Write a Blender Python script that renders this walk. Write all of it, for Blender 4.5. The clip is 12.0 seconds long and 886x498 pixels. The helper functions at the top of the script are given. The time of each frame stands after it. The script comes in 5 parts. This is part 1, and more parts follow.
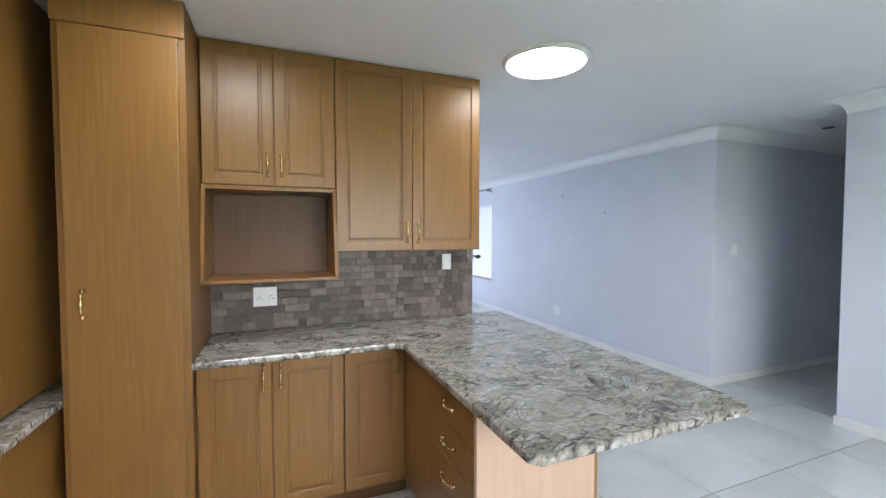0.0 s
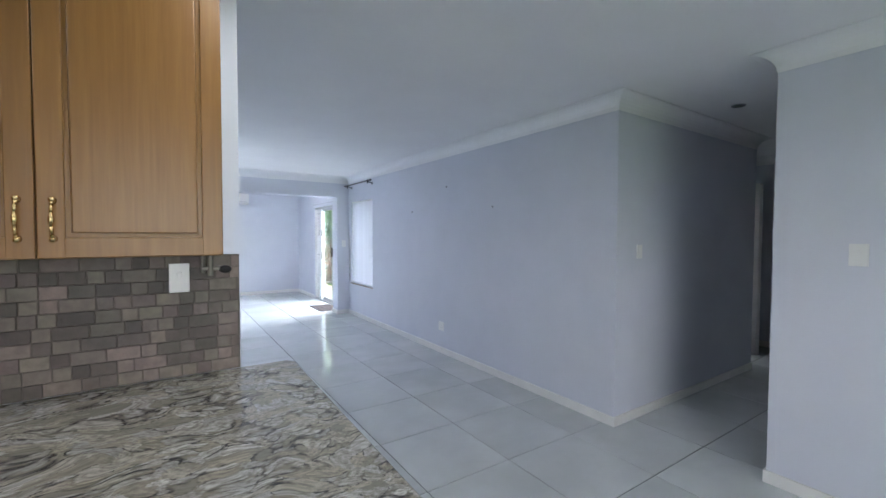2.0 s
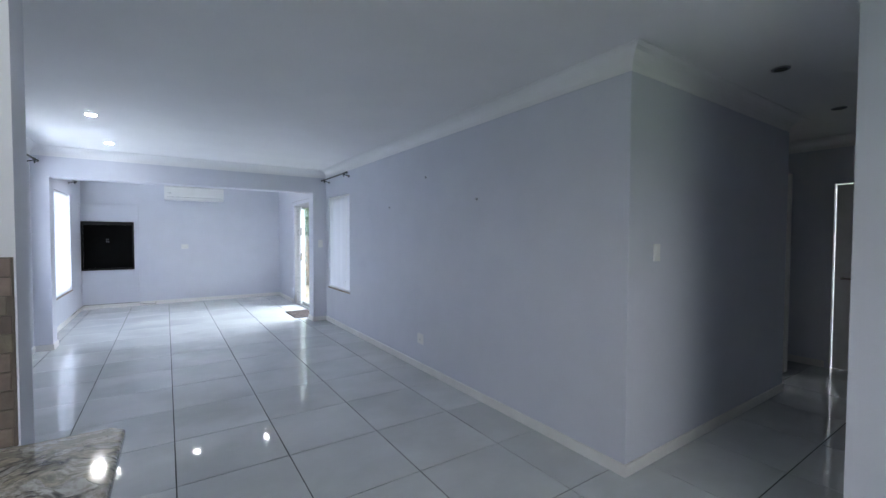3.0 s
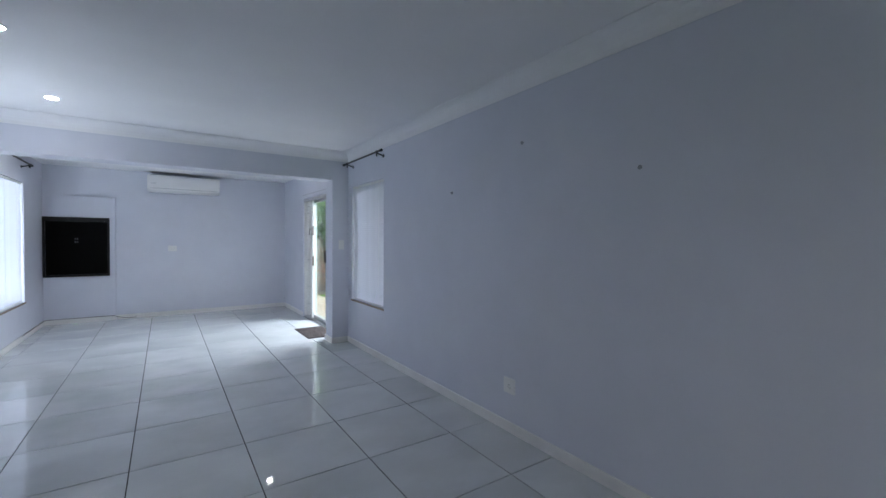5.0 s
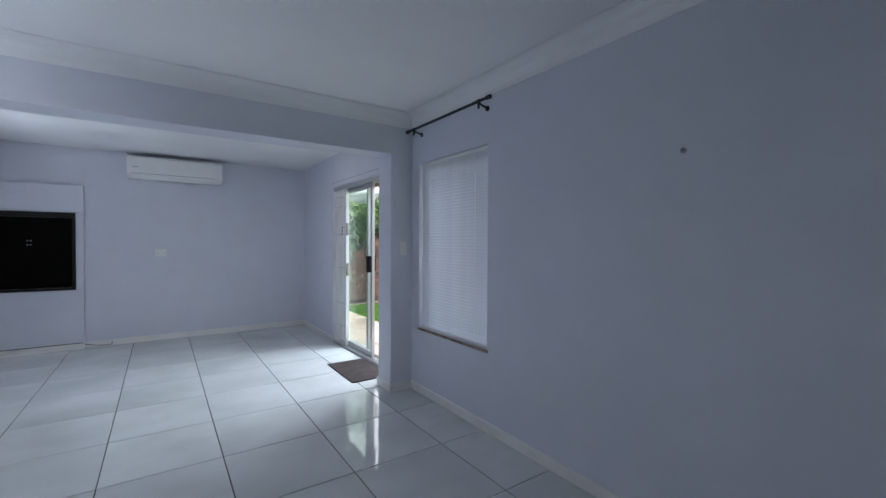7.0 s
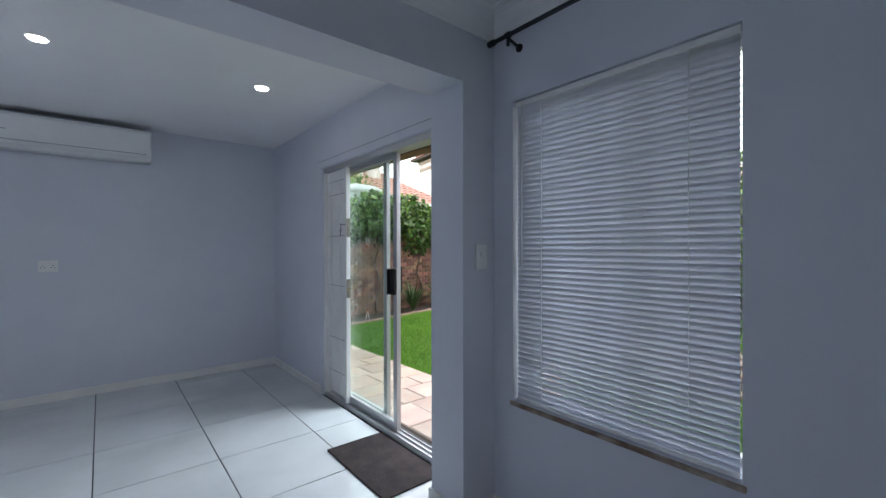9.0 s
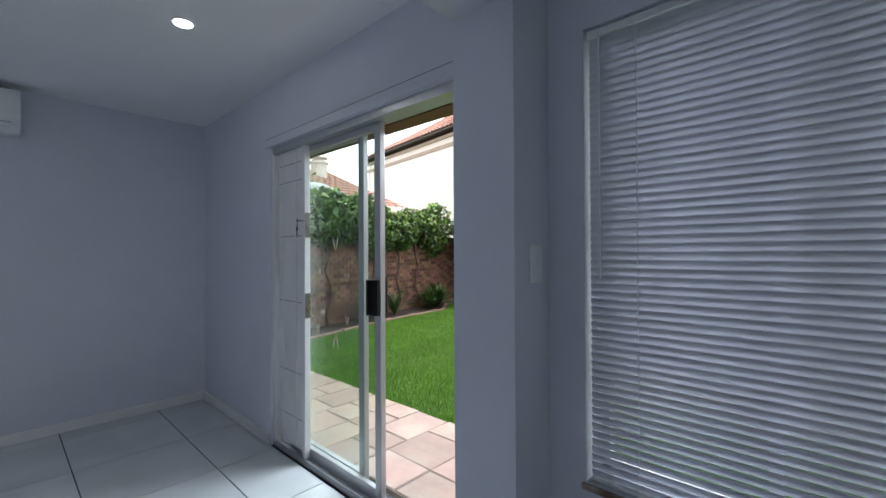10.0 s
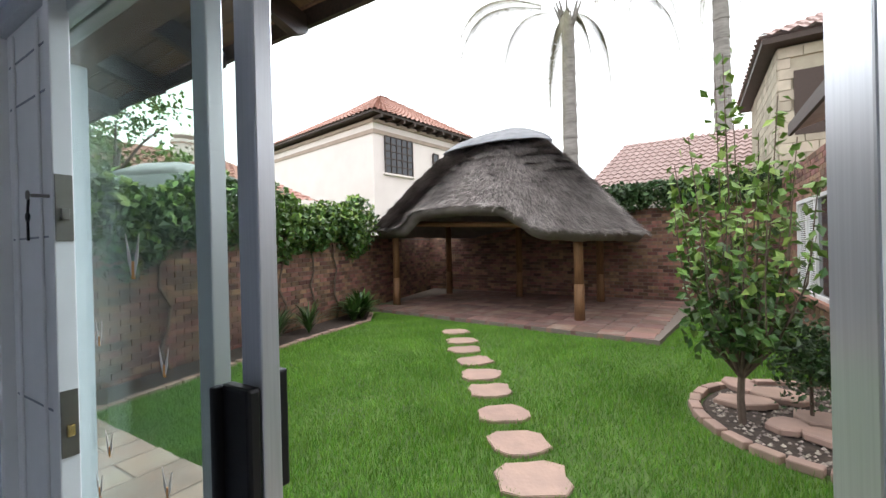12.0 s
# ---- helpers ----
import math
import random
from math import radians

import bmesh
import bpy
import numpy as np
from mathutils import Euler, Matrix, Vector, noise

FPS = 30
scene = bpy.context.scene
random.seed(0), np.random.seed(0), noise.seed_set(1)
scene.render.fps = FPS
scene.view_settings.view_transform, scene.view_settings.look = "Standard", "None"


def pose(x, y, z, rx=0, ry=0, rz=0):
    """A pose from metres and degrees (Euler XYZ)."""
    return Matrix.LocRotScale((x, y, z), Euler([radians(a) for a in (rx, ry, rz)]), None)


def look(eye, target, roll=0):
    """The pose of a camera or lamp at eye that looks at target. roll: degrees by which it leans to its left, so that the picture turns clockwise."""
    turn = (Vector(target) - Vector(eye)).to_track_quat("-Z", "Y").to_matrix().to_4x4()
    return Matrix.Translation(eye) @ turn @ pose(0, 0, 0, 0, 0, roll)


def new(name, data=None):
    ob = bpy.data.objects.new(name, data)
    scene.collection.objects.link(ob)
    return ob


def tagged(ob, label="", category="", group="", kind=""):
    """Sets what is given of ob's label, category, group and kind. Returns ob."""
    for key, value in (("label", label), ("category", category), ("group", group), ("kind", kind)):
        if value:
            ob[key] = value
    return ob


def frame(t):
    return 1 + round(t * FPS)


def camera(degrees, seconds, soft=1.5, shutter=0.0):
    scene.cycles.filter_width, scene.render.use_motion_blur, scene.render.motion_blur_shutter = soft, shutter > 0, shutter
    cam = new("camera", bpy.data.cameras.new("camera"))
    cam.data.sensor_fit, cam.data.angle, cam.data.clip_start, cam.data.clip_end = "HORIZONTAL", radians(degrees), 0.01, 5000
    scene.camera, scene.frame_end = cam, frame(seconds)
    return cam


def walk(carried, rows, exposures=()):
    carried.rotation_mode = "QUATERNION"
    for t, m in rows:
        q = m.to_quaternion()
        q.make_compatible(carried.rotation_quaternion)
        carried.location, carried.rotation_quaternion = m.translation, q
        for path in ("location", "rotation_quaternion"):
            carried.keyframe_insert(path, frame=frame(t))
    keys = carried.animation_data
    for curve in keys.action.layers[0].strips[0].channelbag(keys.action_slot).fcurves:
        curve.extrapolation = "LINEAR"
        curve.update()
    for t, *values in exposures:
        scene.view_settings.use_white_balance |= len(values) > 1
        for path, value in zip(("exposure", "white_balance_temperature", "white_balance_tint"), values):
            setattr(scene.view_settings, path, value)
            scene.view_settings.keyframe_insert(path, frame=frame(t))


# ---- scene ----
cam = camera(94.0, 12.0)
PATH = [
    (0, (0.276, -0.547, 1.504), (1.022, 1.307, 1.429), 0.0),
    (0.5, (0.454, -0.317, 1.509), (1.38, 1.454, 1.435), -0.0),
    (1, (0.741, -0.129, 1.506), (1.784, 1.576, 1.429), -0.1),
    (1.5, (1.067, 0.083, 1.492), (2.163, 1.755, 1.419), 0.0),
    (2, (1.379, 0.324, 1.469), (2.49, 1.986, 1.403), 0.2),
    (2.5, (1.702, 0.538, 1.442), (2.813, 2.199, 1.38), 0.2),
    (3, (1.946, 0.78, 1.444), (3.059, 2.441, 1.382), 0.2),
    (5, (2.156, 2.419, 1.382), (3.275, 4.076, 1.339), 0.4),
    (5.5, (2.175, 2.909, 1.386), (3.298, 4.564, 1.341), 0.4),
    (6, (2.203, 3.405, 1.392), (3.327, 5.059, 1.347), 0.4),
    (6.5, (2.253, 3.903, 1.382), (3.378, 5.556, 1.342), 0.4),
    (7, (2.278, 4.409, 1.375), (3.407, 6.06, 1.339), 0.3),
    (9, (2.642, 6.273, 1.353), (3.917, 7.814, 1.349), -0.1),
    (9.5, (2.742, 6.692, 1.352), (4.112, 8.149, 1.352), -0.2),
    (10, (2.908, 7.052, 1.35), (4.375, 8.412, 1.365), -0.3),
    (10.5, (3.176, 7.428, 1.369), (4.721, 8.698, 1.372), -0.5),
    (11, (3.365, 7.735, 1.381), (5.022, 8.856, 1.378), -0.9),
    (11.5, (3.663, 7.982, 1.402), (5.346, 9.063, 1.397), -1.2),
    (12, (3.888, 8.207, 1.41), (5.597, 9.246, 1.404), -1.4),
]
walk(cam, [(t, look(eye, target, roll)) for t, eye, target, roll in PATH],
     exposures=[(0, 2.2), (1.2, 1.9), (2.0, 1.55), (3.2, 1.05), (5.5, 0.48), (7.2, 0.12), (9.2, -0.38), (10.5, -0.65), (12, -0.72)])

# ---------------------------------------------------------------- light
world = bpy.data.worlds.new("overcast_sky")
scene.world = world
world.use_nodes = True
wn, wl = world.node_tree.nodes, world.node_tree.links
sky = wn.new("ShaderNodeTexSky")
sky.sky_type = 'NISHITA'
sky.sun_disc = False
sky.sun_elevation, sky.sun_rotation = radians(80), radians(53)
sky.dust_density, sky.air_density = 6.0, 1.0
soft_cloud = wn.new("ShaderNodeMix")
soft_cloud.data_type = 'RGBA'
soft_cloud.inputs["Factor"].default_value = 0.85
soft_cloud.inputs["B"].default_value = (27, 27.6, 28.5, 1)
wl.new(sky.outputs[0], soft_cloud.inputs["A"])
wl.new(soft_cloud.outputs["Result"], wn["Background"].inputs["Color"])
wn["Background"].inputs["Strength"].default_value = 0.175

sun = new("sun", bpy.data.lights.new("sun", 'SUN'))
sun.data.energy, sun.data.angle, sun.data.color = 1.2, radians(40), (1.0, 0.96, 0.9)
sun.matrix_world = look((13, 13, 30), (9, 10, 0))


def window_lamp(name, eye, target, w, h, power, colour=(0.79, 0.88, 1.0)):
    """Sky light that enters by a real opening."""
    d = bpy.data.lights.new(name, 'AREA')
    d.shape, d.size, d.size_y, d.energy, d.color = 'RECTANGLE', w, h, power, colour
    o = new(name, d)
    o.matrix_world = look(eye, target)
    return o


window_lamp("kitchen_window_light", (1.6, -2.52, 1.55), (1.6, 0, 2.1), 2.6, 1.1, 1.0)
window_lamp("sliding_door_light", (5.85, 8.85, 2.75), (4.1, 8.85, 0.75), 1.5, 1.1, 95).data.spread = radians(125)
window_lamp("garden_window_light", (4.355, 7.16, 1.34), (2, 7.16, 1.3), 0.86, 1.4, 0.9)
window_lamp("living_window_light", (0.48, 6.87, 1.32), (3, 6.87, 1.25), 1.2, 1.5, 30)
window_lamp("sunroom_window_light", (0.48, 9.5, 1.31), (3, 9.5, 1.2), 1.45, 1.6, 34)

# ---------------------------------------------------------------- materials


def mat(name, colour, rough=0.6, metal=0.0, colour2=None, scale=8.0, bump=0.0, bscale=60.0, rand=0.0, island=False,
        stretch=(1, 1, 1), detail=5.0, spec=0.5, stain=None, sscale=1.2):
    m = bpy.data.materials.new(name)
    m.use_nodes = True
    n, l = m.node_tree.nodes, m.node_tree.links
    b = n["Principled BSDF"]
    b.inputs["Roughness"].default_value, b.inputs["Metallic"].default_value = rough, metal
    b.inputs["Specular IOR Level"].default_value = spec
    tc = n.new("ShaderNodeTexCoord")
    mp = n.new("ShaderNodeMapping")
    mp.inputs["Scale"].default_value = stretch
    l.new(tc.outputs["Object"], mp.inputs["Vector"])
    vec = mp.outputs[0]
    if rand and not island:
        oi = n.new("ShaderNodeObjectInfo")
        sc = n.new("ShaderNodeVectorMath")
        sc.operation = 'SCALE'
        sc.inputs[0].default_value = (53.0, 31.0, 17.0)
        l.new(oi.outputs["Random"], sc.inputs["Scale"])
        l.new(sc.outputs[0], mp.inputs["Location"])
    nz = n.new("ShaderNodeTexNoise")
    nz.inputs["Scale"].default_value, nz.inputs["Detail"].default_value = scale, detail
    l.new(vec, nz.inputs["Vector"])
    ramp = n.new("ShaderNodeValToRGB")
    ramp.color_ramp.elements[0].position, ramp.color_ramp.elements[1].position = 0.32, 0.68
    c2 = colour2 or tuple(c * 0.86 for c in colour)
    ramp.color_ramp.elements[0].color, ramp.color_ramp.elements[1].color = (*c2, 1), (*colour, 1)
    l.new(nz.outputs["Fac"], ramp.inputs["Fac"])
    out = ramp.outputs["Color"]
    if stain:
        n2 = n.new("ShaderNodeTexNoise")
        n2.inputs["Scale"].default_value, n2.inputs["Detail"].default_value = sscale, 6
        l.new(vec if rand and not island else tc.outputs["Object"], n2.inputs["Vector"])
        r2 = n.new("ShaderNodeMapRange")
        r2.inputs["From Min"].default_value, r2.inputs["From Max"].default_value = 0.48, 0.72
        l.new(n2.outputs["Fac"], r2.inputs["Value"])
        mx = n.new("ShaderNodeMix")
        mx.data_type = 'RGBA'
        l.new(r2.outputs[0], mx.inputs["Factor"])
        l.new(out, mx.inputs["A"])
        mx.inputs["B"].default_value = (*stain, 1)
        out = mx.outputs["Result"]
    if rand:
        if island:
            src = n.new("ShaderNodeNewGeometry").outputs["Random Per Island"]
        else:
            src = n.new("ShaderNodeObjectInfo").outputs["Random"]
        mr = n.new("ShaderNodeMapRange")
        mr.inputs["To Min"].default_value, mr.inputs["To Max"].default_value = 1 - rand, 1 + rand
        l.new(src, mr.inputs["Value"])
        hs = n.new("ShaderNodeHueSaturation")
        l.new(out, hs.inputs["Color"])
        l.new(mr.outputs[0], hs.inputs["Value"])
        hr = n.new("ShaderNodeMapRange")
        hr.inputs["To Min"].default_value, hr.inputs["To Max"].default_value = 0.5 - rand * 0.05, 0.5 + rand * 0.05
        ml = n.new("ShaderNodeMath")
        ml.operation = 'FRACT'
        m7 = n.new("ShaderNodeMath")
        m7.operation = 'MULTIPLY'
        m7.inputs[1].default_value = 7.31
        l.new(src, m7.inputs[0])
        l.new(m7.outputs[0], ml.inputs[0])
        l.new(ml.outputs[0], hr.inputs["Value"])
        l.new(hr.outputs[0], hs.inputs["Hue"])
        out = hs.outputs["Color"]
    l.new(out, b.inputs["Base Color"])
    if bump:
        nb = n.new("ShaderNodeTexNoise")
        nb.inputs["Scale"].default_value, nb.inputs["Detail"].default_value = bscale, 4
        l.new(vec, nb.inputs["Vector"])
        bp = n.new("ShaderNodeBump")
        bp.inputs["Strength"].default_value, bp.inputs["Distance"].default_value = bump, 0.01
        l.new(nb.outputs["Fac"], bp.inputs["Height"])
        l.new(bp.outputs[0], b.inputs["Normal"])
    return m


def granite_mat():
    """Cream and grey pebbled granite: stretched grains with dark rims that thicken in drifts."""
    m = mat("granite", (0.62, 0.60, 0.55), 0.08)
    n, l = m.node_tree.nodes, m.node_tree.links
    b = n["Principled BSDF"]
    tc = n.new("ShaderNodeTexCoord")

    def noise_of(scale, detail, vec, rough=0.6):
        q = n.new("ShaderNodeTexNoise")
        q.inputs["Scale"].default_value, q.inputs["Detail"].default_value, q.inputs["Roughness"].default_value = scale, detail, rough
        l.new(vec, q.inputs["Vector"])
        return q

    def span(value, lo, hi, to_lo=0.0, to_hi=1.0):
        q = n.new("ShaderNodeMapRange")
        q.inputs["From Min"].default_value, q.inputs["From Max"].default_value = lo, hi
        q.inputs["To Min"].default_value, q.inputs["To Max"].default_value = to_lo, to_hi
        l.new(value, q.inputs["Value"])
        return q.outputs[0]

    def blend(fac, one, two):
        q = n.new("ShaderNodeMixRGB")
        l.new(fac, q.inputs[0])
        for k, c in ((1, one), (2, two)):
            if isinstance(c, tuple):
                q.inputs[k].default_value = (*c, 1)
            else:
                l.new(c, q.inputs[k])
        return q.outputs[0]

    big = noise_of(1.7, 3, tc.outputs["Object"])
    bend = n.new("ShaderNodeVectorMath")
    bend.operation = 'MULTIPLY_ADD'
    bend.inputs[1].default_value = (0.45, 0.45, 0.0)
    l.new(big.outputs["Color"], bend.inputs[0])
    l.new(tc.outputs["Object"], bend.inputs[2])
    mp = n.new("ShaderNodeMapping")
    mp.inputs["Rotation"].default_value = (0, 0, radians(38))
    mp.inputs["Scale"].default_value = (1.0, 1.7, 1.0)
    l.new(bend.outputs[0], mp.inputs[0])
    fine = noise_of(14, 4, mp.outputs[0])
    wob = n.new("ShaderNodeVectorMath")
    wob.operation = 'MULTIPLY_ADD'
    wob.inputs[1].default_value = (0.10, 0.10, 0.0)
    l.new(fine.outputs["Color"], wob.inputs[0])
    l.new(mp.outputs[0], wob.inputs[2])
    rim, cell = n.new("ShaderNodeTexVoronoi"), n.new("ShaderNodeTexVoronoi")
    rim.feature = 'DISTANCE_TO_EDGE'
    for q in (rim, cell):
        q.inputs["Scale"].default_value = 17
        l.new(wob.outputs[0], q.inputs["Vector"])
    tone = n.new("ShaderNodeValToRGB")
    e = tone.color_ramp.elements
    e[0].position, e[0].color = 0.0, (0.23, 0.215, 0.19, 1)
    e[1].position, e[1].color = 1.0, (0.62, 0.60, 0.575, 1)
    for pos, c in ((0.22, (0.40, 0.365, 0.30, 1)), (0.45, (0.49, 0.465, 0.41, 1)), (0.7, (0.38, 0.38, 0.375, 1))):
        e.new(pos).color = c
    sep = n.new("ShaderNodeSeparateColor")
    l.new(cell.outputs["Color"], sep.inputs[0])
    l.new(sep.outputs[0], tone.inputs["Fac"])
    grain = span(noise_of(55, 5, mp.outputs[0], 0.7).outputs["Fac"], 0.36, 0.62)
    body = blend(grain, (0.19, 0.18, 0.16), tone.outputs[0])
    drift = span(noise_of(5.5, 4, mp.outputs[0], 0.6).outputs["Fac"], 0.44, 0.66, 0.0006, 0.30)
    cut = n.new("ShaderNodeMath")
    cut.operation = 'DIVIDE'
    l.new(rim.outputs["Distance"], cut.inputs[0])
    l.new(drift, cut.inputs[1])
    inside_grain = span(cut.outputs[0], 0.25, 1.1)
    dark = blend(span(noise_of(30, 3, mp.outputs[0]).outputs["Fac"], 0.4, 0.6), (0.05, 0.05, 0.055), (0.24, 0.22, 0.185))
    l.new(blend(inside_grain, dark, body), b.inputs["Base Color"])
    return m


def glass_mat(name, tint=(0.93, 0.97, 0.95)):
    m = bpy.data.materials.new(name)
    m.use_nodes = True
    n, l = m.node_tree.nodes, m.node_tree.links
    n.remove(n["Principled BSDF"])
    tr = n.new("ShaderNodeBsdfTransparent")
    tr.inputs[0].default_value = (*tint, 1)
    gl = n.new("ShaderNodeBsdfGlossy")
    gl.inputs["Roughness"].default_value = 0.02
    lw = n.new("ShaderNodeLayerWeight")
    lw.inputs[0].default_value = 0.5
    pw = n.new("ShaderNodeMath")
    pw.operation = 'POWER'
    pw.inputs[1].default_value = 4.0
    l.new(lw.outputs["Facing"], pw.inputs[0])
    fr = n.new("ShaderNodeMapRange")
    fr.inputs["To Min"].default_value, fr.inputs["To Max"].default_value = 0.025, 0.45
    l.new(pw.outputs[0], fr.inputs["Value"])
    mx = n.new("ShaderNodeMixShader")
    l.new(fr.outputs[0], mx.inputs[0])
    l.new(tr.outputs[0], mx.inputs[1])
    l.new(gl.outputs[0], mx.inputs[2])
    l.new(mx.outputs[0], n["Material Output"].inputs[0])
    return m


def glow_mat(name, colour, strength):
    m = bpy.data.materials.new(name)
    m.use_nodes = True
    b = m.node_tree.nodes["Principled BSDF"]
    b.inputs["Base Color"].default_value = (0.8, 0.8, 0.8, 1)
    b.inputs["Emission Color"].default_value = (*colour, 1)
    b.inputs["Emission Strength"].default_value = strength
    return m


def blind_mat():
    m = mat("blind_slat_vinyl", (0.76, 0.78, 0.86), 0.35)
    n, l = m.node_tree.nodes, m.node_tree.links
    tl = n.new("ShaderNodeBsdfTranslucent")
    tl.inputs[0].default_value = (0.76, 0.79, 0.92, 1)
    mx = n.new("ShaderNodeMixShader")
    mx.inputs[0].default_value = 0.2
    l.new(n["Principled BSDF"].outputs[0], mx.inputs[1])
    l.new(tl.outputs[0], mx.inputs[2])
    l.new(mx.outputs[0], n["Material Output"].inputs[0])
    return m


WALL = mat("wall_paint", (0.655, 0.68, 0.765), 0.55, colour2=(0.625, 0.65, 0.735), scale=3, bump=0.06, bscale=90)
CEIL = mat("ceiling_paint", (0.84, 0.85, 0.88), 0.7, colour2=(0.81, 0.82, 0.85), scale=2, bump=0.05, bscale=70)
TRIM = mat("white_trim_paint", (0.80, 0.80, 0.80), 0.35, colour2=(0.74, 0.74, 0.74), scale=6)
TILE = mat("polished_floor_tile", (0.66, 0.69, 0.71), 0.045, colour2=(0.56, 0.59, 0.61), scale=1.6, rand=0.03, detail=9,
           stretch=(1, 1.3, 1), stain=(0.50, 0.53, 0.55), sscale=1.1)
GROUT = mat("dark_grout", (0.045, 0.045, 0.05), 0.8, scale=20)
OAK = mat("oak_veneer", (0.245, 0.120, 0.031), 0.36, colour2=(0.20, 0.092, 0.022), scale=3.2, stretch=(26, 26, 1.1), rand=0.06,
          bump=0.04, bscale=8, stain=(0.21, 0.098, 0.024), sscale=2.0)
# darker oak: recess shade put into the colour; also the outer head board
OAK_DARK = mat("dark_oak_painted_shade", (0.125, 0.056, 0.019), 0.5, colour2=(0.10, 0.043, 0.014), scale=3, stretch=(20, 20, 1))
PINKBOARD = mat("pale_peach_board", (0.56, 0.40, 0.29), 0.45, colour2=(0.52, 0.36, 0.255), scale=2, stretch=(14, 14, 1))
GRANITE = granite_mat()
MOSAIC = mat("stone_mosaic", (0.145, 0.115, 0.097), 0.5, colour2=(0.098, 0.077, 0.064), scale=30, rand=0.6, bump=0.15, bscale=120)
MOSAIC_GROUT = mat("mosaic_grout", (0.115, 0.098, 0.085), 0.9, scale=60)
BRASS = mat("polished_brass", (0.80, 0.60, 0.28), 0.18, 1.0, scale=12)
WHITE_PLASTIC = mat("white_plastic", (0.80, 0.81, 0.82), 0.3, scale=4, colour2=(0.77, 0.78, 0.79))
BLACK = mat("black_plastic", (0.008, 0.008, 0.009), 0.45, scale=10, spec=0.3)
SOOT = mat("black_steel", (0.004, 0.004, 0.004), 0.9, scale=10, spec=0.05)
RODM = mat("dark_grey_metal", (0.045, 0.05, 0.06), 0.35, 0.8, scale=14)
ALU = mat("brushed_aluminium", (0.56, 0.57, 0.59), 0.36, 0.6, scale=5, stretch=(40, 40, 1), colour2=(0.49, 0.50, 0.52))
STEEL = mat("lock_steel", (0.24, 0.23, 0.21), 0.35, 0.9, scale=20, colour2=(0.22, 0.2, 0.18))
BLIND = blind_mat()
GLASS = glass_mat("window_glass")
MATM = mat("brown_doormat", (0.055, 0.04, 0.04), 0.95, colour2=(0.025, 0.02, 0.022), scale=9, bump=0.8, bscale=300)
GLOW = glow_mat("downlight_glow", (1.0, 0.98, 0.97), 85)
SKYGLOW = glow_mat("skylight_glow", (0.95, 0.98, 1.0), 6)
GREYDOT = mat("grey_wall_plug", (0.30, 0.32, 0.36), 0.7, scale=30)
RUST = mat("worn_wooden_sill", (0.42, 0.36, 0.30), 0.6, colour2=(0.16, 0.09, 0.06), scale=14, stretch=(1, 1, 1))

# ---------------------------------------------------------------- builders


def add_box(bm, x0, x1, y0, y1, z0, z1, bevel=0.0):
    g = bmesh.ops.create_cube(bm, size=1.0)["verts"]
    for v in g:
        v.co = Vector(((x0 + x1) / 2 + v.co.x * (x1 - x0), (y0 + y1) / 2 + v.co.y * (y1 - y0), (z0 + z1) / 2 + v.co.z * (z1 - z0)))
    if bevel:
        es = list({e for v in g for e in v.link_edges})
        bmesh.ops.bevel(bm, geom=es, offset=bevel, segments=2, affect='EDGES', profile=0.5)
    return g


def add_cyl(bm, a, b, r, r2=None, seg=14):
    a, b = Vector(a), Vector(b)
    g = bmesh.ops.create_cone(bm, cap_ends=True, segments=seg, radius1=r, radius2=r if r2 is None else r2, depth=(b - a).length)["verts"]
    m = Matrix.Translation((a + b) / 2) @ (b - a).to_track_quat("Z", "Y").to_matrix().to_4x4()
    bmesh.ops.transform(bm, matrix=m, verts=g)
    return g


def add_ball(bm, c, r, s=(1, 1, 1), seg=12):
    g = bmesh.ops.create_uvsphere(bm, u_segments=seg, v_segments=max(6, seg // 2), radius=r)["verts"]
    for v in g:
        v.co = Vector((c[0] + v.co.x * s[0], c[1] + v.co.y * s[1], c[2] + v.co.z * s[2]))
    return g


def add_prism(bm, outline, axis, lo, hi):
    """Extrudes a 2D outline along an axis: x (outline in y,z), y (x,z) or z (x,y)."""
    def at(p, v):
        return {"x": (v, p[0], p[1]), "y": (p[0], v, p[1]), "z": (p[0], p[1], v)}[axis]
    a = [bm.verts.new(at(p, lo)) for p in outline]
    b = [bm.verts.new(at(p, hi)) for p in outline]
    n = len(outline)
    bm.faces.new(a), bm.faces.new(b)
    for i in range(n):
        bm.faces.new((a[i], a[(i + 1) % n], b[(i + 1) % n], b[i]))
    bmesh.ops.recalc_face_normals(bm, faces=bm.faces[:])


def mesh_from(name, bm, material, smooth=False):
    me = bpy.data.meshes.new(name)
    bm.to_mesh(me)
    bm.free()
    me.materials.append(material)
    if smooth:
        for p in me.polygons:
            p.use_smooth = True
    return me


def part(name, bm, material, parent=None, label="", smooth=False):
    ob = new(name, mesh_from(name, bm, material, smooth))
    if parent:
        ob.parent = parent
    return tagged(ob, label) if label else ob


def base(name, label, category, at=(0, 0, 0), group="", kind=""):
    ob = new(name)
    ob.empty_display_size = 0.05
    ob.location = at
    return tagged(ob, label, category, group, kind)


def boxpart(name, dims, material, parent=None, label="", bevel=0.0):
    bm = bmesh.new()
    add_box(bm, *dims, bevel=bevel)
    return part(name, bm, material, parent, label)


def structure(name, boxes, material, label, category):
    bm = bmesh.new()
    for d in boxes:
        add_box(bm, *d)
    return tagged(part(name, bm, material), label, category, kind="structure")


